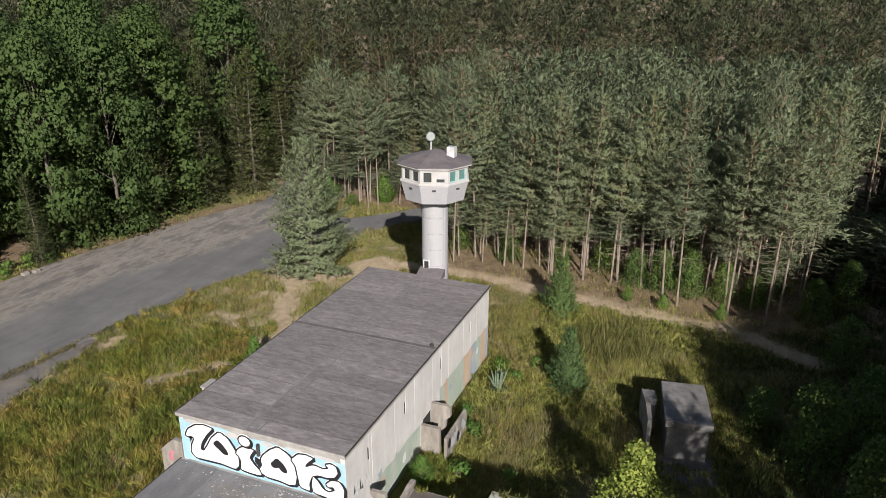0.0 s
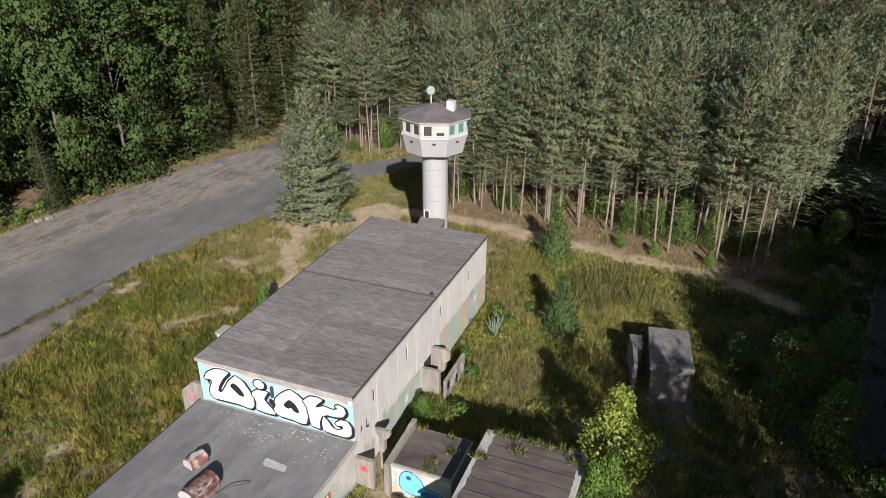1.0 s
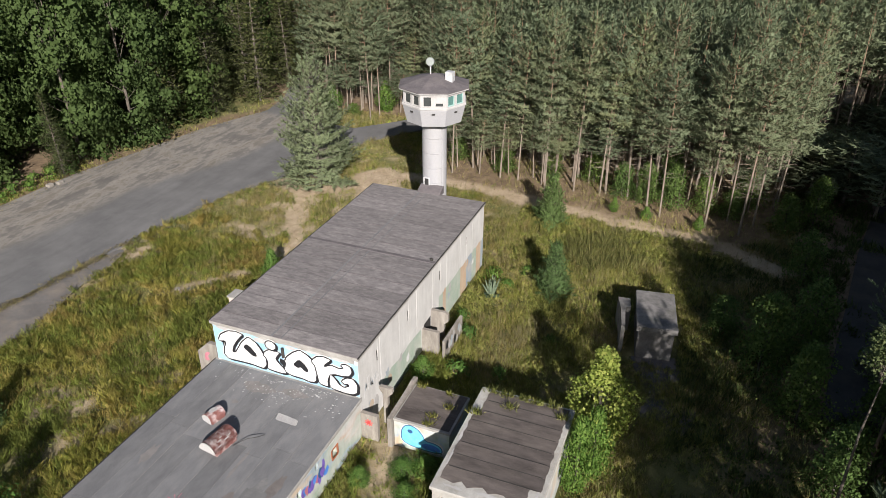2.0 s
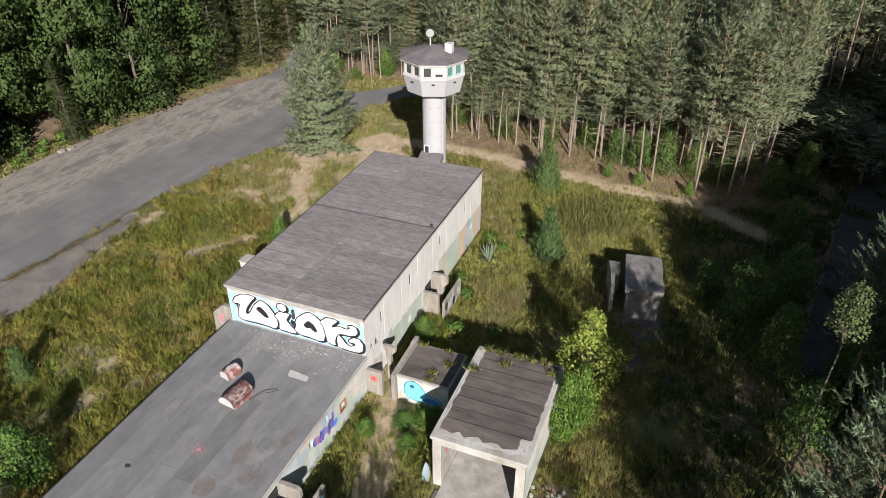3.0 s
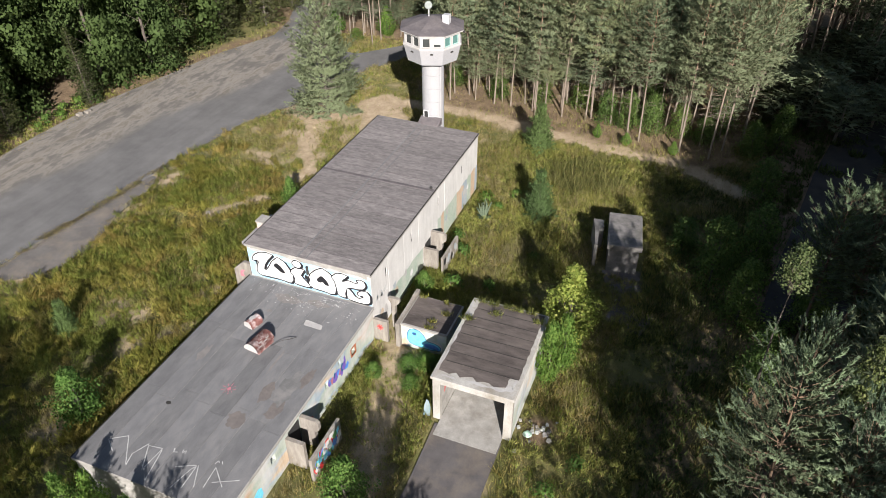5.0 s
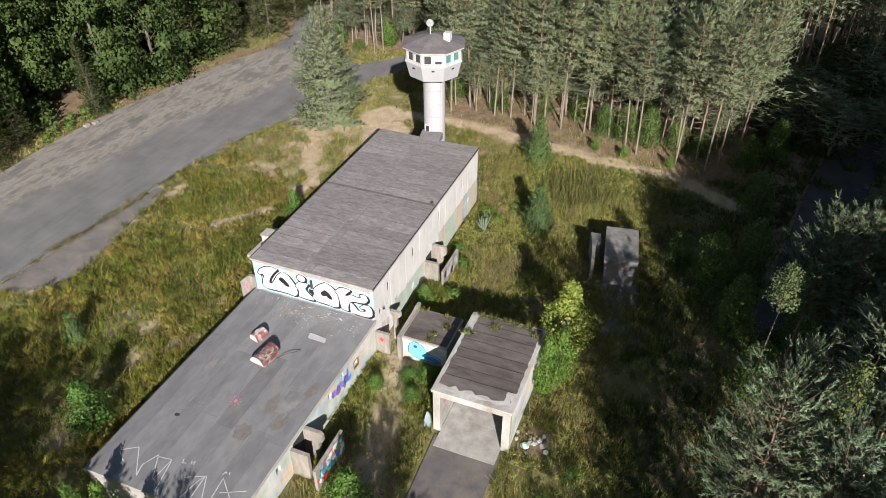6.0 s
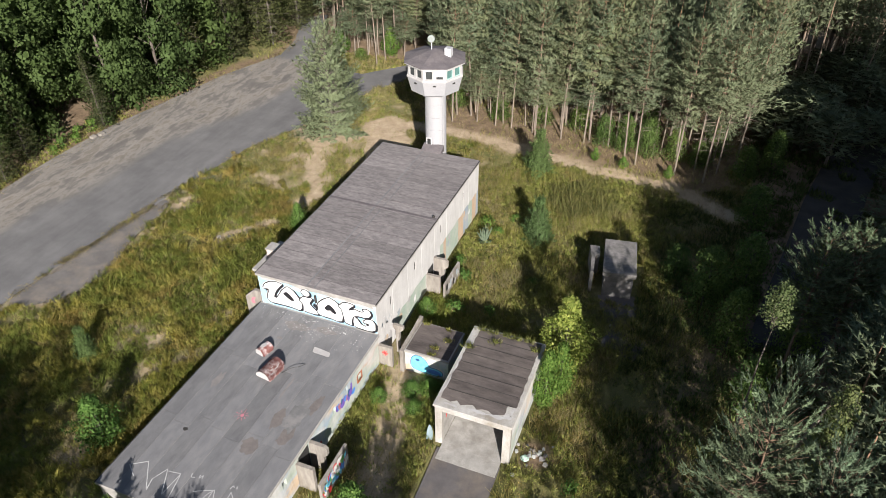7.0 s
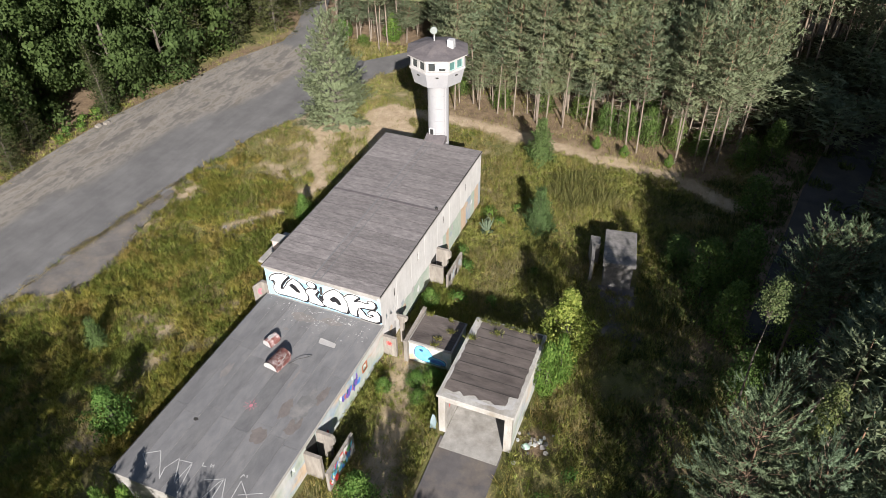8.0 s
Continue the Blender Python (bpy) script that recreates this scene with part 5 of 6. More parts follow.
def pine_parts(h, crown, radius, seed, whorls=12, per=5, step=0.34, blades=9, size=0.26, width=0.05, trunk_r=0.1, rise=10, lift=30, shape=0.6, dead=10, low_full=0.6, fan=1.0, spread=0.42, bare=0.3, wood=True, leaders=1, needle=1.0, dome=0.35):
    """Crown blades and the wood of one conifer; branches in whorls from the height crown up, each a flat fan of tufted twigs."""
    rs = np.random.RandomState(seed)
    V, F = [], []
    bend = rs.normal(0, 0.12, 2)
    axis = lambda z: np.array([bend[0] * (z / h) ** 2 * h * 0.15, bend[1] * (z / h) ** 2 * h * 0.15, z])
    zs = [0, 0.15, h * 0.3, h * 0.6, h * 0.85, h]
    tube(V, F, [axis(z) for z in zs], [trunk_r * 1.35, trunk_r, trunk_r * 0.82, trunk_r * 0.55, trunk_r * 0.25, 0.015], 8)
    Q, S, O, R = [], [], [], []
    for w in range(whorls):
        f = min(max((w + rs.uniform(-0.25, 0.25)) / whorls, 0), 0.97)
        z = crown + (h - crown) * f
        prof = radius * ((1 - f) ** shape) * (low_full + (1 - low_full) * min(1, f * 3.5))
        a0 = rs.uniform(0, 6.283)
        for k in range(per):
            a = a0 + 6.283 * k / per + rs.normal(0, 0.22)
            L = max(0.25, prof * rs.uniform(0.6, 1.18))
            up = math.tan(radians(min(70, rise + lift * f + rs.normal(0, 7))))
            out = np.array([math.cos(a), math.sin(a), 0])
            side = np.array([-out[1], out[0], 0])
            p0 = axis(z)
            tip = p0 + out * L + np.array([0, 0, up * L])
            mid = p0 + out * L * 0.55 + np.array([0, 0, up * L * 0.35])
            if wood:
                tube(V, F, [p0, mid, tip], [trunk_r * 0.2, trunk_r * 0.11, 0.008], 3)
            n = max(2, int(L * (1 - bare) / step))
            for t in np.linspace(bare, 1.0, n):
                q = p0 * (1 - t) ** 2 + 2 * mid * t * (1 - t) + tip * t * t
                for sd in ((-1, 1) if t < 0.93 else (-0.3, 0.3)):
                    d = out * rs.uniform(0.5, 0.95) + side * sd * rs.uniform(0.6, 1.0) + np.array([0, 0, 0.12 + 0.35 * f + rs.normal(0, 0.12)])
                    d /= np.linalg.norm(d)
                    lt = (0.14 + 0.45 * L * (1.02 - t)) * rs.uniform(0.6, 1.15) * fan
                    m = max(1, int(round(lt / step)))
                    for j in range(m):
                        e = (j + 0.6) / m
                        Q.append(q + d * lt * e + rs.normal(0, 0.05, 3))
                        S.append(d + np.array([0, 0, rs.uniform(0.1, 0.55) + 0.7 * f]) + rs.normal(0, 0.16, 3))
                        O.append(out)
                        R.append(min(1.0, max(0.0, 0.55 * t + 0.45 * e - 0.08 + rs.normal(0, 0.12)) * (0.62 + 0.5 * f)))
    for _ in range(5 * leaders):
        Q.append(axis(h) - np.array([rs.normal(0, 0.08), rs.normal(0, 0.08), rs.uniform(0, 0.55)]))
        S.append(np.array([0, 0, 1.0]) + rs.normal(0, 0.3, 3))
        O.append(np.array([0, 0, 0.3]))
        R.append(1.0)
    for _ in range(dead):
        z = rs.uniform(0.25, 1.0) * crown + 0.5
        a, L = rs.uniform(0, 6.283), rs.uniform(0.3, 1.2)
        p0 = axis(min(z, h * 0.9))
        tube(V, F, [p0, p0 + L * np.array([math.cos(a), math.sin(a), rs.uniform(-0.15, 0.3)])], [0.013, 0.005], 3)
    middle = axis(crown + (h - crown) * 0.3)
    round_ = np.array(Q) - middle
    round_ /= np.linalg.norm(round_, axis=1, keepdims=True) + 1e-9
    return tufted(np.array(Q), np.array(S), np.array(O) * (1 - dome) + round_ * 2.2 * dome, np.array(R), blades, size, width, spread, rs, needle), V, F


def conifer(name, label, args, needles, bark, group=""):
    q, V, F = pine_parts(**args)
    tree = thing(name, label, "tree", group)
    mesh_object("trunk", V, F, bark, tree)
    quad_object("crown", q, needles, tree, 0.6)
    return tree


def broad_parts(h, radius, seed, clumps=90, leaves=42, leaf=0.3, low=0.15, clump_r=0.75, trunk_r=0.2, limbs=9):
    """A leafy tree: limbs that carry clumps of leaves round an uneven crown."""
    rs = np.random.RandomState(seed)
    V, F = [], []
    tube(V, F, [(0, 0, 0), (0.05, 0, h * 0.2), (0, 0.1, h * 0.5), (0.1, 0, h * 0.85)], [trunk_r * 1.3, trunk_r, trunk_r * 0.7, trunk_r * 0.2], 8)
    bases, ways, leans, sizes = [], [], [], []
    lump = rs.uniform(0.75, 1.15, 12)
    for k in range(clumps):
        f = rs.uniform(0, 1)
        z = h * (low + (1 - low) * f)
        prof = min(1.0, 0.55 + 1.6 * f) * (1.02 - f) ** 0.62 * (0.82 + 0.3 * math.sin(9 * f + lump[0] * 9)) if clump_r < 0.6 else math.sin(math.pi * min(1, 0.16 + 0.80 * f)) ** 0.7
        a = rs.uniform(0, 6.283)
        rr = radius * prof * lump[int(a / 6.284 * 12)] * math.sqrt(rs.uniform(0.2, 1)) * (rs.uniform(1.05, 1.35) if clump_r < 0.6 and k % 7 == 0 else 1.0)
        c = np.array([rr * math.cos(a), rr * math.sin(a), z])
        if k % limbs == 0:
            s = np.array([0, 0, max(z * 0.65, h * low * 0.95)])
            tube(V, F, [s, (s + c) / 2 + (0, 0, 0.1), c], [trunk_r * 0.2, trunk_r * 0.1, 0.008], 4)
        out = c - np.array([0, 0, h * 0.5])
        out /= np.linalg.norm(out) + 1e-9
        d = rs.normal(size=(leaves, 3))
        d /= np.linalg.norm(d, axis=1, keepdims=True)
        d = d + out * 0.5
        p = c + d * clump_r * rs.uniform(0.75, 1.0, (leaves, 1)) * np.array([1.1, 1.1, 0.75])
        bases.append(p)
        leans.append(d * 0.9 + out * 0.3 + np.array([0, 0, 0.1]))
        ways.append(np.cross(d, rs.normal(0, 1, (leaves, 3))) + d * 0.35 - np.array([0, 0, 0.25]))
        sizes.append(leaf * rs.uniform(0.6, 1.25, leaves))
        # broader leaves deeper inside the clump
        m = leaves // 6 if clump_r > 1 else 0
        bases.append(c + d[:m] * clump_r * 0.45)
        leans.append(d[:m] * 0.9 + out * 0.3 + np.array([0, 0, 0.1]))
        ways.append(np.cross(d[:m], rs.normal(0, 1, (m, 3))))
        sizes.append(np.full(m, clump_r * 0.5))
    bases, ways = np.concatenate(bases), np.concatenate(ways)
    ln = np.concatenate(sizes)
    return (needle_quads(bases, ways, ln, ln * 0.75, rs), None, np.concatenate(leans)), V, F


def broadleaf(name, label, args, leaves, bark, category="tree", group=""):
    q, V, F = broad_parts(**args)
    tree = thing(name, label, category, group)
    mesh_object("trunk", V, F, bark, tree)
    quad_object("crown", q, leaves, tree, 0.4)
    return tree


def place(tree, x, y, turn=0.0, s=1.0, sz=None):
    tree.matrix_basis = pose(x, y, -0.08, 0, 0, turn) @ Matrix.Diagonal((s, s, sz or s, 1))
    return tree


RT = random.Random(21)
YOUNG = "young Scots pine with a bare trunk and grey-green crown"
GROUP = "young pines at the wood's edge"
young = [conifer("pine_tree", YOUNG, dict(h=12.0, crown=h0, radius=r0, seed=k, whorls=14, per=6, step=0.21, blades=9, size=0.27, width=0.055, dead=26, shape=0.55, trunk_r=0.068, low_full=0.5), PINE_NEEDLES, PINE_BARK, GROUP) for k, (h0, r0) in enumerate(((5.0, 2.1), (6.0, 2.0), (4.4, 2.2), (5.6, 2.1), (6.4, 2.3)))]
inner_kinds = [pine_parts(h=12.0, crown=6.6, radius=2.2, seed=10 + k, whorls=9, per=6, step=0.42, blades=7, size=0.34, width=0.08, shape=0.55, dead=2, wood=False, dome=0.6) for k in range(4)]
tall_kinds = [pine_parts(h=12.0, crown=4.0, radius=1.9, seed=20 + k, whorls=9, per=5, step=0.9, blades=4, size=0.75, width=0.22, dead=0, shape=0.5, wood=False) for k in range(2)]
stand = []
used = [False] * 5


def young_pine(x, y, h, inner=False, wide=1.0, coarse=False):
    """A pine of its own, or one of the many inside the stand."""
    s = RT.uniform(0.92, 1.12) * wide
    m = pose(x, y, -0.08, RT.gauss(0, 1.6), RT.gauss(0, 1.6), RT.uniform(0, 360)) @ Matrix.Diagonal((s, s, h / 12.0, 1))
    if inner:
        stand.append((inner_kinds[RT.randrange(4)] if h < 15 and not coarse else tall_kinds[RT.randrange(2)], m))
        return
    k = RT.randrange(5)
    if used[k]:
        copy_thing(young[k], m)
    else:
        used[k] = True
        young[k].matrix_basis = m


def moved(m, p):
    a = np.array(m)
    return np.asarray(p) @ a[:3, :3].T + a[:3, 3]


def build_stand():
    """The pines that nobody could count, joined: their crowns, and their stems."""
    V, F, Q, T, L = [], [], [], [], []
    for ((q, tip, lean), tv, tf), m in stand:
        Q.append(moved(m, q))
        T.append(tip)
        L.append(np.asarray(lean) @ np.array(m.to_3x3()).T)
        o = sum(len(v) for v in V)
        V.append(moved(m, tv))
        F += [tuple(i + o for i in f) for f in tf]
    tagged(quad_object("pine_stand", (np.concatenate(Q), np.concatenate(T), np.concatenate(L)), PINE_NEEDLES), "dense stand of young grey-green pines", "forest", kind="stuff")
    tagged(mesh_object("pine_stems", np.concatenate(V).tolist(), F, PINE_BARK), "slender stems inside the dense pine stand", "forest", kind="stuff")


def scatter(outline, gap, seed):
    r = random.Random(seed)
    xs, ys = [p[0] for p in outline], [p[1] for p in outline]
    y = min(ys)
    row = 0
    while y < max(ys):
        x = min(xs) + (row % 2) * gap / 2
        while x < max(xs):
            px, py = x + r.uniform(-0.38, 0.38) * gap, y + r.uniform(-0.38, 0.38) * gap
            if inside(outline, np.array(px), np.array(py)):
                yield px, py
            x += gap
        y += gap * 0.87
        row += 1


YOUNG_AREA = [(-11.5, 38), (-9.2, 33.5), (-6.6, 31.4), (-1.9, 30.3), (3.5, 29.6), (9.6, 28.4), (15, 29.1), (17.8, 33), (19.5, 42), (16, 50), (-6, 52)]
for px, py in scatter(YOUNG_AREA, 1.9, 3):
    young_pine(px, py, RT.uniform(10.4, 13.8), along(EDGE[:8], np.array(px), np.array(py)) > 3.6)
for px, py in ((-8.6, 34.0), (-6.0, 33.0), (-4.2, 32.2), (-2.8, 31.6), (-0.8, 32.0), (1.2, 31.2), (2.6, 31.8), (-7.4, 31.8), (-5.2, 31.2), (-10.2, 36.5), (0.2, 30.8), (5.2, 31.6), (12.4, 31.0), (15.8, 31.6)):
    young_pine(px, py, RT.uniform(4.5, 7.5), False, 0.8)
for px, py in ((13.0, 28.0), (15.3, 27.6), (16.2, 29.4), (17.5, 30.6), (-7.3, 30.3)):
    young_pine(px, py, RT.uniform(10.8, 12.6))
for px, py in scatter([(20, 47), (30, 44), (46, 58), (26, 58)], 2.6, 25):
    young_pine(px, py, RT.uniform(11.0, 13.5), True)
for px, py in scatter([(-28.5, 43.5), (-23.5, 39.5), (-20.2, 39.3), (-17.4, 42.6), (-12, 49.5), (-15, 53), (-24, 49), (-30, 50)], 2.0, 26):
    young_pine(px, py, RT.uniform(10.0, 13.5) if RT.random() < 0.6 else RT.uniform(3.5, 7.0), py > 47)
for px, py in scatter([(-10, 51), (16, 49.5), (25, 46), (30, 64), (-8, 64)], 2.4, 29):
    young_pine(px, py, RT.uniform(12.5, 14.5), True, 1.2)
# tall pines on the sunward side, whose shade lies over the clearing
for px, py in scatter([(29.6, -40), (28.8, -29), (27.2, -23), (27.4, -15.6), (29.0, -9.6), (30.2, -3), (31.5, 10), (34, 34), (45, 34), (43, -44)], 3.1, 5):
    if py > -11 or RT.random() < 0.26:
        young_pine(px, py, RT.uniform(15.6, 17.4) + 0.8 * (py > -10), True, 1.2)
for px, py in scatter([(33, -9), (42, -9), (44, 26), (35, 26)], 2.2, 6):
    young_pine(px, py, RT.uniform(15.6, 17.2), True, 1.2)
for px, py in scatter([(22.5, -3), (25.5, -5), (26, 4), (22.6, 6)], 4.4, 27):
    if all(math.hypot(px - q[0], py - q[1]) > 1.7 for q in ((23.2, -6.6), (23.6, 2.4), (25.2, 6.0), (21.2, 6.0), (23.2, 6.8))):
        young_pine(px, py, RT.uniform(8.0, 11.0), True)
for px, py in scatter([(26.5, 11), (30, 8), (36, 42), (31, 42), (28, 28), (26.5, 18)], 2.4, 31):
    young_pine(px, py, RT.uniform(3.6, 6.2), True, 1.15)
# pines added mostly out of sight, to keep sun off bunker and shrubs
for px, py, h in ((22.2, 1.8, 9.6), (23.3, -0.6, 10.6), (24.8, -2.8, 11.6), (25.6, -4.6, 14.0), (26.2, -2.4, 14.0), (27.6, -4.6, 15.6), (24.2, 0.6, 12.0), (22.0, -8.2, 12.8), (23.2, -9.6, 13.0), (24.6, -8.0, 13.0), (23.6, -12.8, 14.0), (29.6, -4.0, 17.0), (30.6, -1.5, 17.5), (31.0, 2.5, 17.5), (32.0, 6.0, 17.5), (29.2, -6.8, 16.6)):
    young_pine(px, py, h, True, 1.1)
for px, py in scatter([(18.5, 34), (24, 33), (31, 43), (46, 58), (30, 62), (21, 46)], 2.8, 33):
    young_pine(px, py, RT.uniform(2.4, 5.0), True, 1.2, True)
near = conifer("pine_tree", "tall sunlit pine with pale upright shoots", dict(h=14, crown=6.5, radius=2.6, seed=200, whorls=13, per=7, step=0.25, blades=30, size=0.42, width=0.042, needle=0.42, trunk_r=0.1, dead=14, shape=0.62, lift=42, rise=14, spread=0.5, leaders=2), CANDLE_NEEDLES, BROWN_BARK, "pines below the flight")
place_at = [(18.8, -9.3, 13.6, 0.95), (20.9, -9.4, 13.4, 0.8), (22.0, -11.4, 13.2, 1.0), (19.35, -4.7, 12.2, 0.5), (21.2, 6.0, 11.0, 0.9), (23.2, 6.8, 11.0, 0.9), (23.2, -6.6, 11.8, 0.9), (23.6, 2.4, 11.0, 0.85), (25.2, 6.0, 11.0, 0.85), (24.6, -10.0, 12.2, 0.9)]
for k, (px, py, h, s) in enumerate(place_at):
    m = pose(px, py, -0.08, 0, 0, 77 * k) @ Matrix.Diagonal((s, s, h / 14, 1))
    if k:
        copy_thing(near, m)
    else:
        near.matrix_basis = m


# big solitary pine, small firs
place(conifer("pine_tree", "broad blue-green solitary pine beside the road", dict(h=10.2, crown=0.3, radius=3.5, seed=31, whorls=28, per=9, step=0.24, blades=10, size=0.25, width=0.05, trunk_r=0.16, dead=0, low_full=0.9, shape=0.62, rise=16, lift=34, bare=0.35), BLUE_NEEDLES, GREY_BARK), -16.0, 23.6)
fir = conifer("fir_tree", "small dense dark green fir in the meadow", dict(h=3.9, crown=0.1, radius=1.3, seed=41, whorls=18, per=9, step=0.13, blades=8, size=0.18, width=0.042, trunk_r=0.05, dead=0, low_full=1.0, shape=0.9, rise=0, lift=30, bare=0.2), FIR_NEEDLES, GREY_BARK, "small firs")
place(fir, 2.6, 24.2, 0, 1.0)
for x, y, s in ((5.1, 15.1, 0.9), (-16.25, -5.85, 0.58)):
    copy_thing(fir, pose(x, y, -0.05, 0, 0, 70 * x) @ Matrix.Diagonal((s, s, s, 1)))

# leafy wood across the yard
oaks = [broadleaf("oak_tree", "large dark green oak at the edge of the yard", dict(h=14.5, radius=4.2, seed=60 + k, clumps=100, leaves=115, leaf=0.29, low=0.04, clump_r=1.15, trunk_r=0.16, limbs=4), OAK_LEAVES, GREY_BARK, "tree", "leafy trees across the yard") for k in range(3)]
spots = [(-41.2, 8.0), (-41.4, 13.8), (-39.0, 21.0), (-37.5, 26.5), (-44, 4), (-44.5, 11), (-44.5, 18), (-43.5, 25), (-42, 31), (-38.0, 33.0), (-50, 8), (-50, 16), (-50, 24), (-48, 32), (-40, 0.5), (-46, -4), (-55, 28), (-56, 14), (-54, 37), (-44.5, 38), (-47, 44.5), (-41, 47), (-52, 48), (-60, 34), (-62, 22)]
for k, (x, y) in enumerate(spots):
    m = pose(x + RT.uniform(-0.6, 0.6), y + RT.uniform(-0.6, 0.6), -0.1, 0, 0, RT.uniform(0, 360)) @ Matrix.Diagonal((RT.uniform(0.9, 1.12),) * 2 + (RT.uniform(0.92, 1.2), 1))
    if k < 3:
        oaks[k].matrix_basis = m
    else:
        copy_thing(oaks[k % 3], m)

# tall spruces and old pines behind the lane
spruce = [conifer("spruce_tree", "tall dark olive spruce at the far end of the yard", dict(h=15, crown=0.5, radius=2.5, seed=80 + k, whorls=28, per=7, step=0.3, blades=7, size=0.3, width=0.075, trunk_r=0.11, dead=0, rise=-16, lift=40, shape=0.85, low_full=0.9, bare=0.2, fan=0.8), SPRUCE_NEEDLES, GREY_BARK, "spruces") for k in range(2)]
for k, (x, y) in enumerate([(-35.5, 36.0), (-38.0, 39.5), (-34.0, 47.5), (-37.0, 43.5), (-41.5, 36.5), (-33.5, 41.0), (-37.2, 7.2), (-38.7, 2.8), (-38.6, 10.8), (-40.5, 6.0), (-42, 43), (-36.8, 17.8), (-39, 47), (-36, 51), (-40, 53), (-33.5, 53), (-37.8, 0), (-36.9, 30.5)]):
    big = 1.0 if y > 30 else 0.56
    m = pose(x, y, -0.1, 0, 0, RT.uniform(0, 360)) @ Matrix.Diagonal((big * 1.05, big * 1.05, big * RT.uniform(0.8, 1.05), 1))
    if k < 2:
        spruce[k].matrix_basis = m
    else:
        copy_thing(spruce[k % 2], m)
old = [conifer("pine_tree", "tall old Scots pine with a dense dark crown", dict(h=16, crown=4.6, radius=2.7, seed=90 + k, whorls=14, per=7, step=0.36, blades=8, size=0.38, width=0.095, trunk_r=0.15, dead=10, shape=0.5, dome=0.7), DARK_NEEDLES, BROWN_BARK, "old pines") for k in range(3)]
first = 0
for px, py in list(scatter([(-49, 45), (-43, 42), (-35, 54), (-33, 64), (-44, 66)], 3.4, 18)) + list(scatter([(-31, 51), (-24, 50), (-15, 54), (-5, 58), (24, 50), (28, 60), (-34, 62)], 3.6, 8)):
    m = pose(px, py, -0.1, RT.gauss(0, 1), RT.gauss(0, 1), RT.uniform(0, 360)) @ Matrix.Diagonal((1, 1, RT.uniform(0.85, 1.1), 1))
    if first < 3:
        old[first].matrix_basis = m
        first += 1
    else:
        copy_thing(old[RT.randrange(3)], m)


def far_woods():
    """The wood that goes on to the horizon, joined into one mass of crowns."""
    protos = [pine_parts(h=17, crown=10.5, radius=2.8, seed=120 + k, whorls=7, per=5, step=0.85, blades=6, size=0.55, width=0.12, dead=0, shape=0.5, wood=False, dome=0.8)[0] for k in range(4)]
    rs = np.random.RandomState(5)
    parts_, tips_, leans_ = [], [], []
    def put(x, y, s):
        q, tp, le = protos[rs.randint(4)]
        a = rs.uniform(0, 6.283)
        c, sn = math.cos(a), math.sin(a)
        parts_.append(np.stack([(q[:, 0] * c - q[:, 1] * sn) * s + x, (q[:, 0] * sn + q[:, 1] * c) * s + y, q[:, 2] * s * rs.uniform(0.9, 1.15) - 0.1], 1))
        tips_.append(tp)
        leans_.append(np.stack([le[:, 0] * c - le[:, 1] * sn, le[:, 0] * sn + le[:, 1] * c, le[:, 2]], 1))
    for outline, gap in (([(-40, 62), (28, 58), (40, 100), (-110, 100), (-62, 40), (-48, 46)], 5.2), ([(-110, 100), (40, 100), (50, 150), (-150, 150)], 6.8), ([(-62, 40), (-110, 100), (-110, 30), (-60, 0)], 5.2)):
        for x, y in scatter(outline, gap, 11):
            put(x, y, rs.uniform(0.82, 1.3))
    return quad_object("far_woods", (np.concatenate(parts_), np.concatenate(tips_), np.concatenate(leans_)), DARK_NEEDLES)


tagged(far_woods(), "dense dark pine forest stretching to the horizon", "forest", kind="stuff")

# trees behind the view that shade the near ground
for px, py, h in ((-12, -24, 9), (-15.5, -22, 9.5), (-19.5, -20, 9), (-8, -25.5, 9), (-24, -18, 10), (-2.9, -19.1, 6.6), (-0.2, -19.4, 6.6), (1.6, -20.8, 6.8), (3.2, -21.4, 6.6), (9.4, -19.1, 8.5), (10.6, -19.8, 8.0), (-28, -16, 10)):
    young_pine(px, py, h, False, 0.45 if h < 7.5 else 1.0)
for px, py in scatter([(-16, -34), (-4, -34), (-3.5, -25), (-14, -23.5)], 2.5, 16):
    young_pine(px, py, RT.uniform(9.0, 10.8) + 1.6 * (px < -4.5), True)
for px, py in scatter([(-9, -38), (2, -38), (0, -27.5), (-9, -25)], 2.9, 17):
    young_pine(px, py, RT.uniform(9.0, 10.5), True, 1.1)
for px, py in scatter([(-20, -23), (-12, -25), (-11, -21), (-18, -18.5)], 3.4, 19):
    young_pine(px, py, RT.uniform(7.0, 9.5), True)
for px, py in scatter([(20, -18.5), (26, -18.5), (29, -31), (24.8, -31)], 4.6, 15):
    young_pine(px, py, RT.uniform(10.0, 12.5), True)
build_stand()

# near leafy tree and bushes
place(broadleaf("maple_tree", "slender sunlit yellow-green leafy tree beside the garage", dict(h=5.5, radius=1.95, seed=140, clumps=430, leaves=15, leaf=0.15, low=0.08, clump_r=0.27, trunk_r=0.07, limbs=12), BRIGHT_LEAVES, GREY_BARK), 10.0, 3.1)
birch = broadleaf("birch_tree", "slender pale-stemmed tree with a small yellow-green crown", dict(h=10.0, radius=0.95, seed=145, clumps=130, leaves=16, leaf=0.11, low=0.78, clump_r=0.28, trunk_r=0.06, limbs=5), BIRCH_LEAVES, GREY_BARK, "tree", "slender leafy trees below the flight")
place(birch, 19.4, 2.2)
copy_thing(birch, pose(20.7, -6.8, -0.08, 0, 0, 130) @ Matrix.Diagonal((0.75, 0.75, 1.3, 1)))
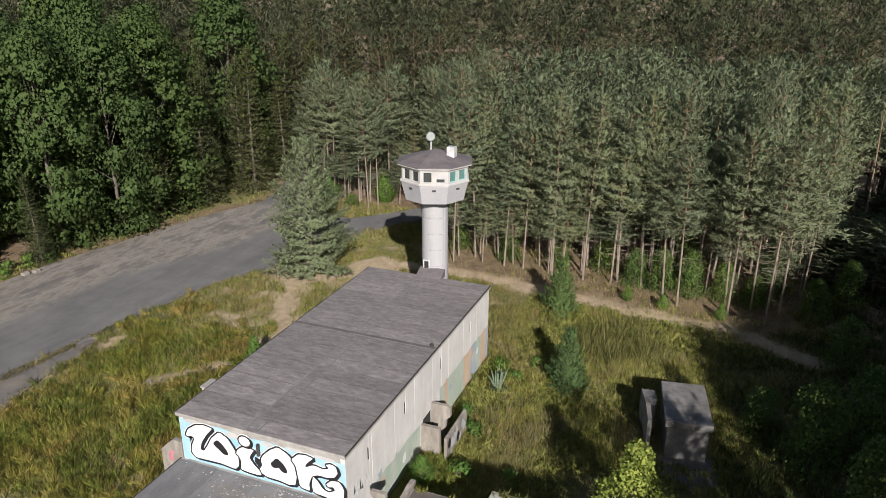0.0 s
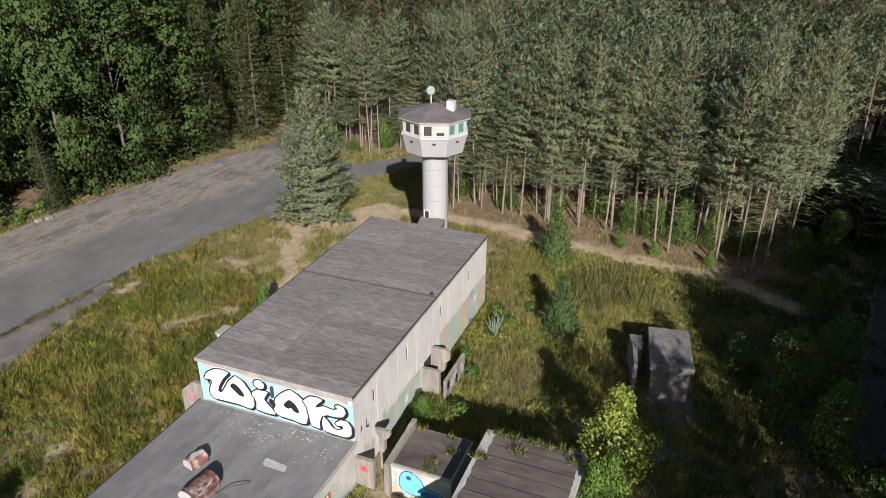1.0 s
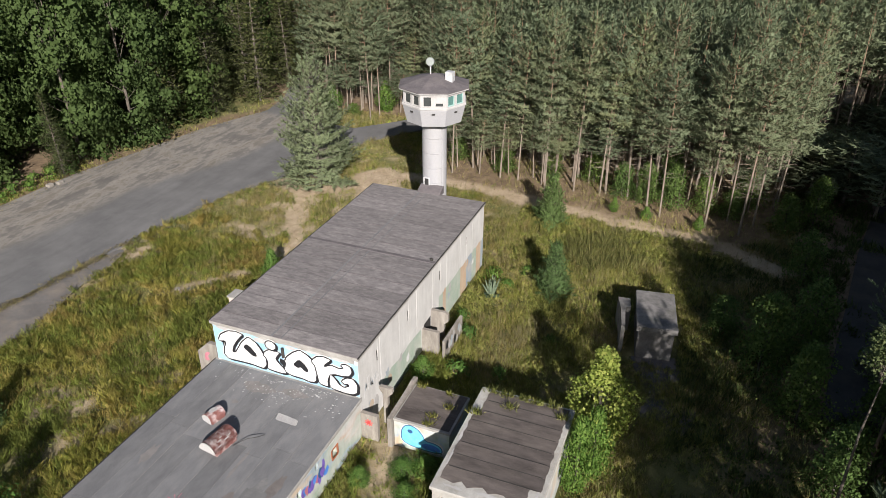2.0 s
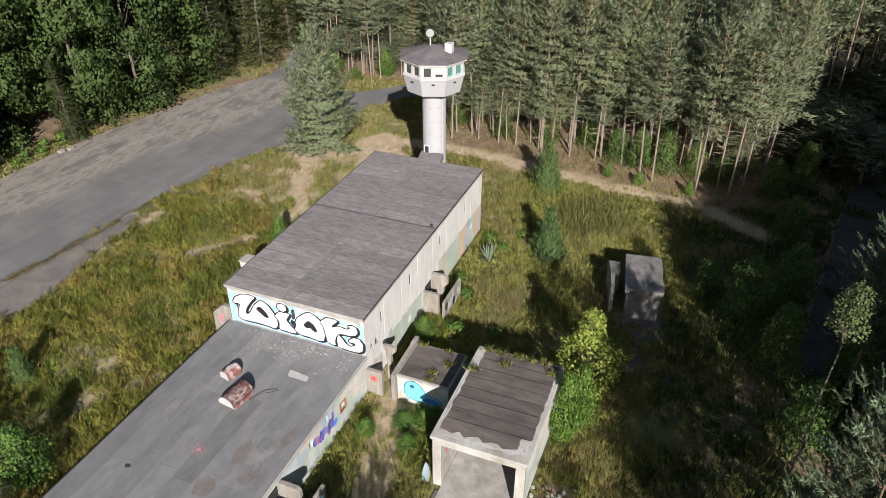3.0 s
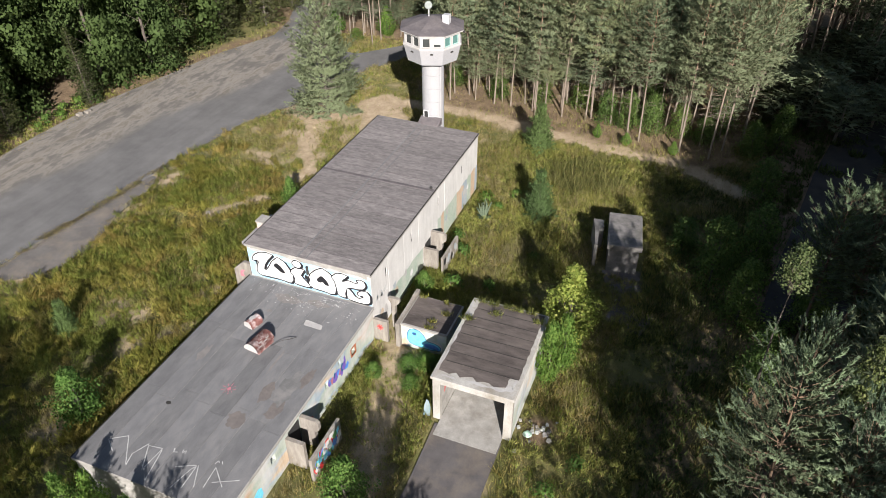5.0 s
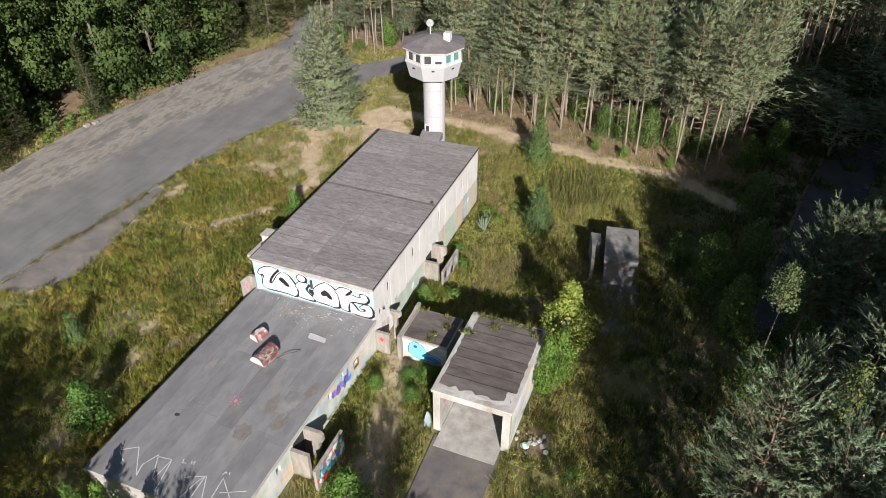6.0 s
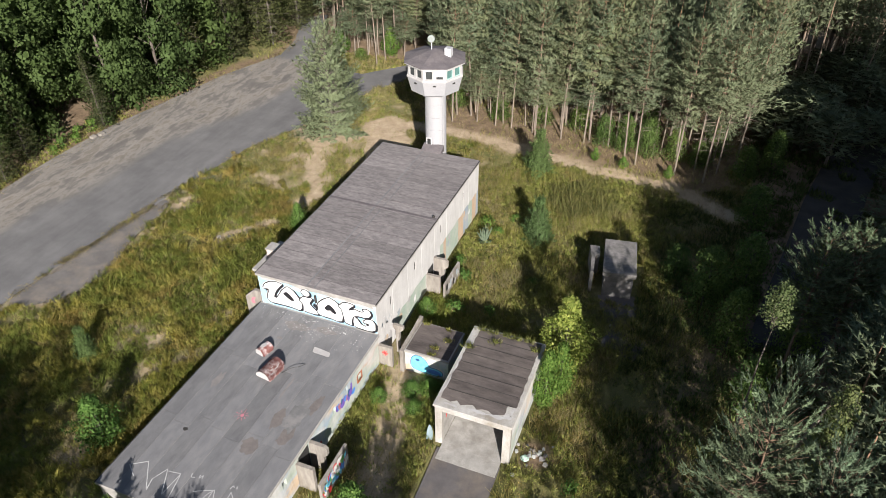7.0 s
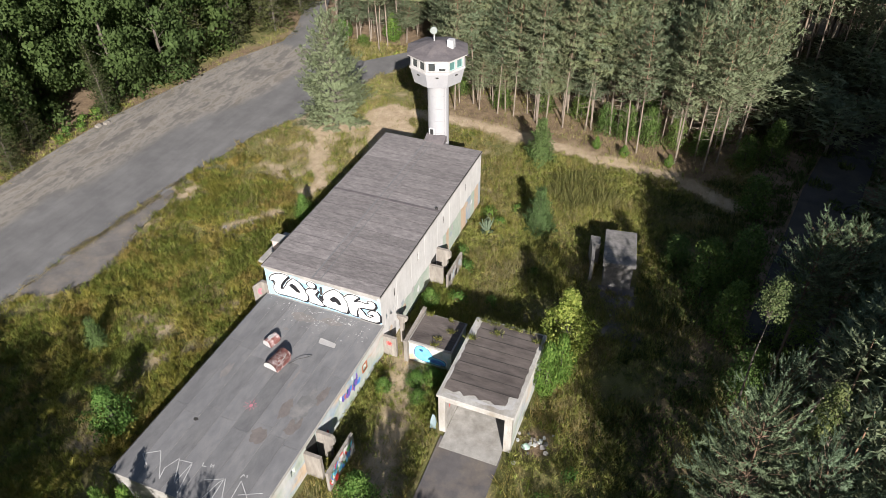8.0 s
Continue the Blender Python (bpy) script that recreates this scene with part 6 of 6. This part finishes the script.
bush = broadleaf("bush", "dense green leafy bush in the tall grass", dict(h=2.4, radius=1.15, seed=150, clumps=260, leaves=16, leaf=0.105, low=0.05, clump_r=0.24, trunk_r=0.05, limbs=10), BUSH_LEAVES, GREY_BARK, "bush", "green bushes")
place(bush, -10.8, -10.4, 0, 1.1, 1.35)
for x, y, s, sz in ((3.5, -10.0, 1.0, 0.95), (9.7, 0.4, 0.7, 1.2), (10.2, 1.6, 0.7, 1.1), (-11.2, 9.8, 0.6, 0.72), (2.7, -1.5, 0.55, 0.3), (3.6, -1.0, 0.6, 0.28), (3.3, -2.6, 0.5, 0.25), (1.2, -2.6, 0.45, 0.3), (0.9, 4.9, 0.55, 0.4), (-5.6, -14.6, 0.6, 1.1), (-3.4, -14.9, 0.6, 1.05), (-6.9, -15.0, 0.6, 1.0), (-19.5, 43.0, 1.0, 0.9), (-25.0, 41.6, 1.0, 0.8), (6.5, 28.0, 0.35, 0.35), (8.9, 27.6, 0.4, 0.3), (12.6, 27.2, 0.35, 0.35)):
    copy_thing(bush, pose(x, y, -0.08, 0, 0, RT.uniform(0, 360)) @ Matrix.Diagonal((s, s, sz, 1)))


shrub = broadleaf("shrub", "dark green leafy shrub under the pines", dict(h=3.0, radius=1.3, seed=170, clumps=220, leaves=16, leaf=0.12, low=0.05, clump_r=0.28, trunk_r=0.04, limbs=14), SHRUB_LEAVES, GREY_BARK, "shrub", "shrubs under the pines")
place(shrub, 8.4, 30.8)
for x, y, s, sz in ((10.4, 30.4, 1.0, 1.1), (6.6, 31.0, 1.0, 0.9), (12.6, 30.6, 0.9, 0.9), (14.6, 30.2, 0.9, 0.7), (-8.0, 33.8, 1.0, 0.6), (-3.5, 32.8, 1.1, 0.6), (0.5, 33.0, 1.0, 0.7), (4.0, 33.0, 1.1, 0.8), (10, 33, 1.2, 1.2), (15.5, 32.5, 1.2, 1.2), (-22.0, 40.6, 0.8, 0.4), (18.2, 29.4, 1.0, 0.9), (16.8, 11.8, 1.3, 1.5), (18.5, 8.5, 1.2, 1.4), (14.8, 14.5, 1.0, 0.8), (19.0, 14.0, 1.3, 1.5), (19.8, 4.2, 1.1, 1.2), (19.2, 22.4, 1.2, 1.1), (20.2, 31.0, 1.1, 1.2), (23.0, 13.5, 1.4, 1.8), (22.0, 9.0, 1.3, 1.5)):
    copy_thing(shrub, pose(x, y, -0.08, 0, 0, RT.uniform(0, 360)) @ Matrix.Diagonal((s, s, sz, 1)))


def build_mullein(x, y, size, seed):
    """A candelabra of felted upright spikes over a rosette of long leaves."""
    rs = np.random.RandomState(seed)
    plant = thing("mullein", "silvery green mullein with upright spikes in grass", "plant", at=(x, y, -0.05))
    V, F, base, way, ln = [], [], [], [], []
    for k in range(13):
        a, out = 6.283 * k / 13 + rs.normal(0, 0.2), rs.uniform(0.05, 0.5)
        foot = np.array([0.12 * math.cos(a), 0.12 * math.sin(a), 0.15])
        tip = np.array([out * math.cos(a), out * math.sin(a), rs.uniform(0.8, 1.35)]) * size
        tube(V, F, [foot * size, (foot * size + tip) / 2, tip], [0.035 * size, 0.05 * size, 0.02 * size], 5)
        for t in np.linspace(0.25, 0.95, 14):
            base.append(foot * size * (1 - t) + tip * t)
            way.append(rs.normal(0, 1, 3) + (0, 0, 0.5))
            ln.append(0.14 * size)
    for k in range(26):
        a = rs.uniform(0, 6.283)
        base.append(np.array([0, 0, 0.1 * size]))
        way.append(np.array([math.cos(a), math.sin(a), rs.uniform(0.1, 0.7)]))
        ln.append(0.5 * size)
    mesh_object("stem", V, F, SILVER_STEM, plant)
    ln = np.array(ln)
    quad_object("leaves", (needle_quads(np.array(base), np.array(way), ln, ln * 0.42, rs), None, np.array(way) + (0, 0, 0.3)), SILVER_LEAVES, plant)


for k, (x, y, size) in enumerate(((1.75, 13.4, 1.1),)):
    build_mullein(x, y, size, 60 + k)
weed = broadleaf("weed", "fresh green leafy weed at the edge of the grass", dict(h=0.8, radius=0.6, seed=190, clumps=14, leaves=22, leaf=0.13, low=0.05, clump_r=0.22, trunk_r=0.02), BUSH_LEAVES, GREY_BARK, "plant", "green leafy weeds")
place(weed, 1.3, 15.4)
for x, y, s in ((2.3, 14.6, 0.8), (1.0, 10.4, 0.9), (3.0, 16.8, 0.7), (1.8, 8.9, 1.0), (4.6, 6.2, 0.8), (2.4, 5.6, 1.1), (6.2, 10.2, 0.6), (11.4, -6.4, 0.9), (12.3, -4.4, 0.8), (10.8, -8.3, 1.0), (-37.0, 12.2, 0.9), (-37.3, 13.3, 1.1), (-36.9, 14.6, 0.9), (-37.2, 16.9, 1.2), (-36.6, 18.3, 0.9), (-37.6, 15.5, 1.1)):
    copy_thing(weed, pose(x, y, -0.06, 0, 0, 60 * x) @ Matrix.Diagonal((s, s, s, 1)))


# ---- grass ----
def open_ground(x, y):
    """Where nothing is paved or built on."""
    ok = ~inside(ROAD, x, y) & ~((x > -7.9) & (x < 0.2) & (y > LY0 - 0.1) & (y < 17)) & ~((x > 4.9) & (x < 9.3) & (y > -4.3) & (y < 2)) & ~((x > 5.2) & (x < 8.9) & (y < -4)) & ~((x > 1.3) & (x < 4.3) & (y > -0.1) & (y < 2.5)) & ~((x > 10) & (x < 12.8) & (y > 10.2) & (y < 14.7))
    return ok & ~inside(APRON, x, y)


def build_grass(name, count, mat, height, width, seed, keep, area, label, wild=False):
    rs = np.random.RandomState(seed)
    per = 8
    cx, cy = rs.uniform(area[0], area[1], count // per), rs.uniform(area[2], area[3], count // per)
    dx, dy = rs.normal(0, 0.1, (per, count // per)), rs.normal(0, 0.1, (per, count // per))
    x, y, dx, dy = (cx + dx).ravel(), (cy + dy).ravel(), dx.ravel(), dy.ravel()
    tuft = np.tile(rs.uniform(0.55, 1.45, count // per), per)
    count = len(x)
    sand, gravel, litter = masks(x, y)
    ok = open_ground(x, y)
    ok &= wild | (rs.uniform(0, 1, count) > np.maximum(np.maximum(sand * 0.97, gravel * 0.93), litter * 0.9))
    ok &= keep(x, y, rs)
    x, y, dx, dy, tuft = x[ok], y[ok], dx[ok], dy[ok], tuft[ok]
    n = len(x)
    patch = np.clip(0.72 + 0.4 * wave(x, y, 0.7, 2) + 0.5 * wave(x, y, 2.6, 15), 0.22, 1.8)
    ln = height * rs.uniform(0.6, 1.2, n) * patch * tuft
    way = np.stack([rs.normal(0, 0.3, n) + 3 * dx, rs.normal(0, 0.3, n) + 3 * dy, np.ones(n)], 1)
    quads = needle_tris(np.stack([x, y, np.full(n, -0.06)], 1), way, ln, width * rs.uniform(0.6, 1.4, n), rs)
    ob = quad_object(name, (quads, None, rs.normal(0, 1, (n, 3)) * (1, 1, 0.3) + (0, 0, 0.25)), mat)
    tagged(ob, label, "grass", kind="stuff")


build_grass("tall_grass", 560000, GRASS, 0.46, 0.024, 1, lambda x, y, rs: wave(x, y, 0.45, 4) + rs.normal(0, 0.5, len(x)) > -0.75, (-25, 19, -20, 43), "tall yellow-green dry summer grass")
build_grass("meadow_weeds", 200000, WEEDS, 0.4, 0.04, 2, lambda x, y, rs: wave(x, y, 0.5, 6) + rs.normal(0, 0.35, len(x)) + 0.5 * (x < -8) > 0.0, (-25, 19, -20, 43), "patches of green leafy weeds among grass")
build_grass("dry_grass", 460000, DRY_GRASS, 0.5, 0.024, 5, lambda x, y, rs: (wave(x, y, 0.5, 12) + rs.normal(0, 0.3, len(x)) + 0.6 * (x > 0) * (y > 3) + 0.3 * (y > 15) - 0.3 * (x < -8) + 0.7 * (x < -8) * (y > 9)) > 0.42, (-24, 19, -16, 43), "straw-coloured dry grass in patches")
build_grass("field_grass", 100000, FIELD_GRASS, 0.45, 0.035, 27, lambda x, y, rs: wave(x, y, 0.8, 18) + rs.normal(0, 0.3, len(x)) > 0.1, (0.2, 13.5, 2, 27.5), "fresh yellow-green grass in tufts")


def build_herbs(name, count, mat, height, leaf, seed, keep, area, label, leaves=28):
    """Tall leafy herbs, each an upright plant with leaves that grow shorter up its stems."""
    rs = np.random.RandomState(seed)
    x, y = rs.uniform(area[0], area[1], count), rs.uniform(area[2], area[3], count)
    ok = open_ground(x, y) & keep(x, y, rs) & (rs.uniform(0, 1, count) > np.maximum.reduce(masks(x, y)) * 0.95)
    x, y = x[ok], y[ok]
    n = len(x)
    tall = height * rs.uniform(0.55, 1.25, n) * np.clip(0.9 + 0.35 * wave(x, y, 1.1, seed), 0.4, 1.5)
    tilt = rs.normal(0, 0.16, (n, 2))
    u = rs.uniform(0.0, 1.0, (n, leaves))
    a = rs.uniform(0, 6.283, (n, leaves))
    out = np.stack([np.cos(a), np.sin(a), np.zeros_like(a)], 2)
    foot = np.stack([x[:, None] + tilt[:, :1] * u * tall[:, None], y[:, None] + tilt[:, 1:] * u * tall[:, None], -0.06 + 0.62 * u * tall[:, None]], 2)
    base = foot + out * (0.13 * rs.uniform(0.2, 1.0, (n, leaves, 1)))
    way = out * rs.uniform(0.15, 0.75, (n, leaves, 1)) + np.stack([2 * tilt[:, :1] + 0 * u, 2 * tilt[:, 1:] + 0 * u, 0.9 + 0 * u], 2) + rs.normal(0, 0.15, (n, leaves, 3))
    ln = (leaf * rs.uniform(0.6, 1.25, (n, leaves)) * (tall / height)[:, None]).ravel()
    way = way.reshape(-1, 3)
    lean = (out * 0.5 + (0, 0, 0.45)).reshape(-1, 3) + np.repeat(rs.normal(0, 0.25, (n, 3)), leaves, axis=0)
    tagged(quad_object(name, (needle_quads(base.reshape(-1, 3), way, ln, 0.027, rs), None, lean), mat, firm=0.25), label, "plants", kind="stuff")


build_herbs("tall_herbs", 12500, GREEN_HERBS, 0.5, 0.32, 51, lambda x, y, rs: (wave(x, y, 0.6, 44) + 0.8 * wave(x, y, 2.2, 49) + rs.normal(0, 0.25, len(x)) > -0.15) & (y < 13), (-24, -7.8, -18, 22), "tall leafy green herbs crowding the meadow")
build_herbs("flowering_herbs", 14500, HERBS, 0.55, 0.33, 52, lambda x, y, rs: (wave(x, y, 0.8, 45) + 0.8 * wave(x, y, 2.6, 48) + rs.normal(0, 0.25, len(x)) > -0.1) & (y < 15 + 2 * wave(x, y, 0.9, 50)), (-24, -7.8, -18, 24), "tall yellowing herbs going to seed in the meadow")
build_herbs("field_herbs", 8200, FIELD_GRASS, 0.4, 0.25, 53, lambda x, y, rs: wave(x, y, 0.7, 46) + rs.normal(0, 0.4, len(x)) + 0.4 * (y > 17) > 0.05, (0.2, 15, -9, 27), "yellow-green leafy herbs scattered over the field")
build_herbs("wall_weeds", 1600, GREEN_HERBS, 0.45, 0.3, 54, lambda x, y, rs: ((x < 1.2) & (y > -4) & (y < -1)) | ((x > 2.0) & (x < 5.0) & (y < 0) & (y > -3.8)) | ((x < 2.2) & (y > 2.6) & (y < 6.5)), (0.2, 5.0, -4.5, 12), "lush green weeds along the concrete walls", 30)
build_grass("straw_patch", 11000, DRY_GRASS, 0.55, 0.024, 61, lambda x, y, rs: np.hypot((x - 5.0) / 1.7, (y - 8.6) / 3.4) + 0.3 * wave(x, y, 1.5, 62) < 1.0, (2.5, 7.5, 4, 13), "patch of tall bleached straw grass")
build_grass("verge_grass", 60000, FIELD_GRASS, 0.4, 0.04, 57, lambda x, y, rs: (along(ROAD_FAR[8:17], x, y) + 0.9 * wave(x, y, 1.2, 58) < 2.6) & (rs.uniform(0, 1, len(x)) < np.clip((24 - y) / 6, 0.12, 0.8)), (-42, -29, 0, 44), "sunny grass verge along the far side of the yard", True)
LANE = [(19.3, 8), (20.2, 14), (21.4, 20.5), (22.6, 27.5), (25.0, 37), (29, 47), (33, 46), (29.6, 38), (27.4, 30), (25.8, 20), (24.8, 12), (23.6, 8)]
build_grass("undergrowth", 110000, UNDERGROWTH, 0.55, 0.11, 37, lambda x, y, rs: (wave(x, y, 0.9, 41) + rs.normal(0, 0.3, len(x)) > -0.25) & ~(inside(LANE, x, y) & (wave(x, y, 1.1, 43) > -0.35)) & ((y < 26) | (x > 18.5)) & (along([(-19.5, 24.0), (13.1, 26.0), (18.0, 23.0)], x, y) > 1.2), (13.0, 34, -10, 46), "low dark green undergrowth in the shade", True)
build_grass("weed_mound", 16000, SCRUB, 0.95, 0.05, 23, lambda x, y, rs: np.hypot((x - 7.2) / 3.2, (y - 21.4) / 2.8) + 0.25 * wave(x, y, 1.3, 4) < 0.95, (3, 12, 17.5, 25.5), "mound of tall green and brown weeds")


def build_seam_weeds():
    """Weeds in the joint between yard and old strip, and along the yard's edges."""
    rs = np.random.RandomState(14)
    P = []
    for line, width, count in ((ROAD_NEAR[1:6], 0.21, 7000), (APRON[4:12], 0.3, 2600), (ROAD_NEAR[5:11], 0.25, 2400), (ROAD_FAR[8:17], 0.45, 5000)):
        pts = np.array(line)
        k = rs.randint(0, len(pts) - 1, count)
        t = rs.uniform(0, 1, (count, 1))
        p = pts[k] * (1 - t) + pts[k + 1] * t + rs.normal(0, width, (count, 2))
        P.append(p[wave(p[:, 0], p[:, 1], 2.6, 7) > (-0.35 if count == 7000 else 0.0)])
    p = np.concatenate(P)
    n = len(p)
    way = np.stack([rs.normal(0, 0.6, n), rs.normal(0, 0.6, n), np.ones(n)], 1)
    quads = needle_quads(np.column_stack([p, np.zeros(n)]), way, 0.1 * rs.uniform(0.5, 1.5, n), 0.035, rs)
    tagged(quad_object("edge_weeds", (quads, None, way + (0, 0, 0.5)), DRY_GRASS), "low yellowish weeds growing along asphalt joints", "weeds", kind="stuff")


build_seam_weeds()


# ---- small things ----
def build_litter():
    r = random.Random(3)
    for x, y, s, m, lab in ((9.75, -3.4, 0.22, PALE_GREEN, "crumpled pale green plastic sheet on rubbish heap"), (9.45, -4.55, 0.13, PLASTIC, "crumpled white plastic bag on the ground"), (11.8, 8.0, 0.1, PLASTIC, "scrap of white rubbish on the ground"), (10.9, -2.2, 0.08, PLASTIC, "scrap of white rubbish on the ground"), (10.3, -2.9, 0.12, PLASTIC, "scrap of white rubbish on the ground")):
        bm = bmesh.new()
        bmesh.ops.create_icosphere(bm, subdivisions=2, radius=s)
        for v in bm.verts:
            v.co *= r.uniform(0.7, 1.15)
            v.co.z = max(v.co.z * 0.35, -0.03) + 0.03
        bm.transform(Matrix.Translation((x, y, 0)))
        tagged(part("rubbish", bm, m), lab, "rubbish", "scattered rubbish")


build_litter()


def build_rubble():
    """Broken slabs half sunk in the grass."""
    r = random.Random(12)
    for x, y, s in ((-15.6, 7.3, 0.42), (-14.7, 8.3, 0.5), (-14.3, 7.7, 0.3), (-13.2, 9.3, 0.32), (-16.3, 7.0, 0.3), (-13.8, 8.9, 0.42)):
        n = 6
        s *= 0.8
        bm = prism([(s * r.uniform(0.7, 1.2) * math.cos(6.283 * k / n), 0.7 * s * r.uniform(0.7, 1.2) * math.sin(6.283 * k / n)) for k in range(n)], -0.1, 0.1, 0.02)
        bm.transform(pose(x, y, -0.04, r.uniform(-12, 12), r.uniform(-12, 12), r.uniform(0, 360)))
        tagged(part("concrete_slab", bm, ROUGH_CONCRETE), "broken pale concrete slab lying in the grass", "rubble", "rubble in the meadow")
    for k in range(22):
        a, d = r.uniform(0, 6.283), abs(r.gauss(0, 0.55))
        size = r.uniform(0.06, 0.16)
        bm = prism([(size * r.uniform(0.6, 1.2) * math.cos(6.283 * q / 5), size * r.uniform(0.6, 1.2) * math.sin(6.283 * q / 5)) for q in range(5)], -0.06, size * 0.5, 0.01)
        bm.transform(pose(10.15 + d * math.cos(a), -3.0 + 0.8 * d * math.sin(a), 0.02, r.uniform(-25, 25), r.uniform(-25, 25), r.uniform(0, 360)))
        tagged(part("rubble", bm, (ROUGH_CONCRETE, PLASTIC, DARK_CONCRETE, CONCRETE)[k % 4]), "lump of broken masonry on the heap beside the garage", "rubble", "rubble heap")
    for x, y in ((-36.0, 15.6), (-35.7, 16.3)):
        tagged(part("kerb_stone", box(x - 0.2, x + 0.2, y - 0.25, y + 0.25, -0.1, 0.22, 0.05), ROUGH_CONCRETE), "pale block of stone at the yard's edge", "stone", "blocks at the yard's edge")


build_rubble()


def build_board():
    bm = slab_xz([(-0.16, 0), (0.17, 0), (0.2, 0.5), (0.1, 0.85), (-0.02, 0.95), (-0.12, 0.6)], -0.02, 0.02, 0.006)
    bm.transform(pose(4.78, -4.05, -0.02, -14, 0, 12))
    tagged(part("board", bm, PALE_BLUE), "pale blue painted board leaning on the garage wall", "board")


build_board()


def build_roof_weeds(name, spots, z, per, h, spread, label):
    """Tufts and seedlings that root along a roof's far edge."""
    rs = np.random.RandomState(8)
    base = np.concatenate([np.stack([rs.normal(x, spread, per), rs.normal(y, spread * 0.5, per), np.full(per, z)], 1) for x, y in spots])
    n = len(base)
    way = np.stack([rs.normal(0, 0.6, n), rs.normal(0, 0.6, n), np.ones(n)], 1)
    q = needle_quads(base, way, h * rs.uniform(0.4, 1.2, n), 0.028, rs)
    tagged(quad_object(name, (q, None, way), FIELD_GRASS), label, "weeds", kind="stuff")


build_roof_weeds("roof_weeds", ((5.6, 1.75), (6.3, 1.7), (7.0, 1.75), (7.6, 1.7), (8.3, 1.75), (5.35, 0.2), (6.6, 1.0), (8.8, 1.2)), GZ + 0.01, 90, 0.36, 0.16, "tufts of green weeds on the garage roof")
build_roof_weeds("roof_weeds", ((3.2, 0.6), (3.7, 1.4), (2.0, 2.35), (3.4, 2.3), (3.2, 0.1)), 1.63, 60, 0.35, 0.12, "tufts of weeds on the annex roof")
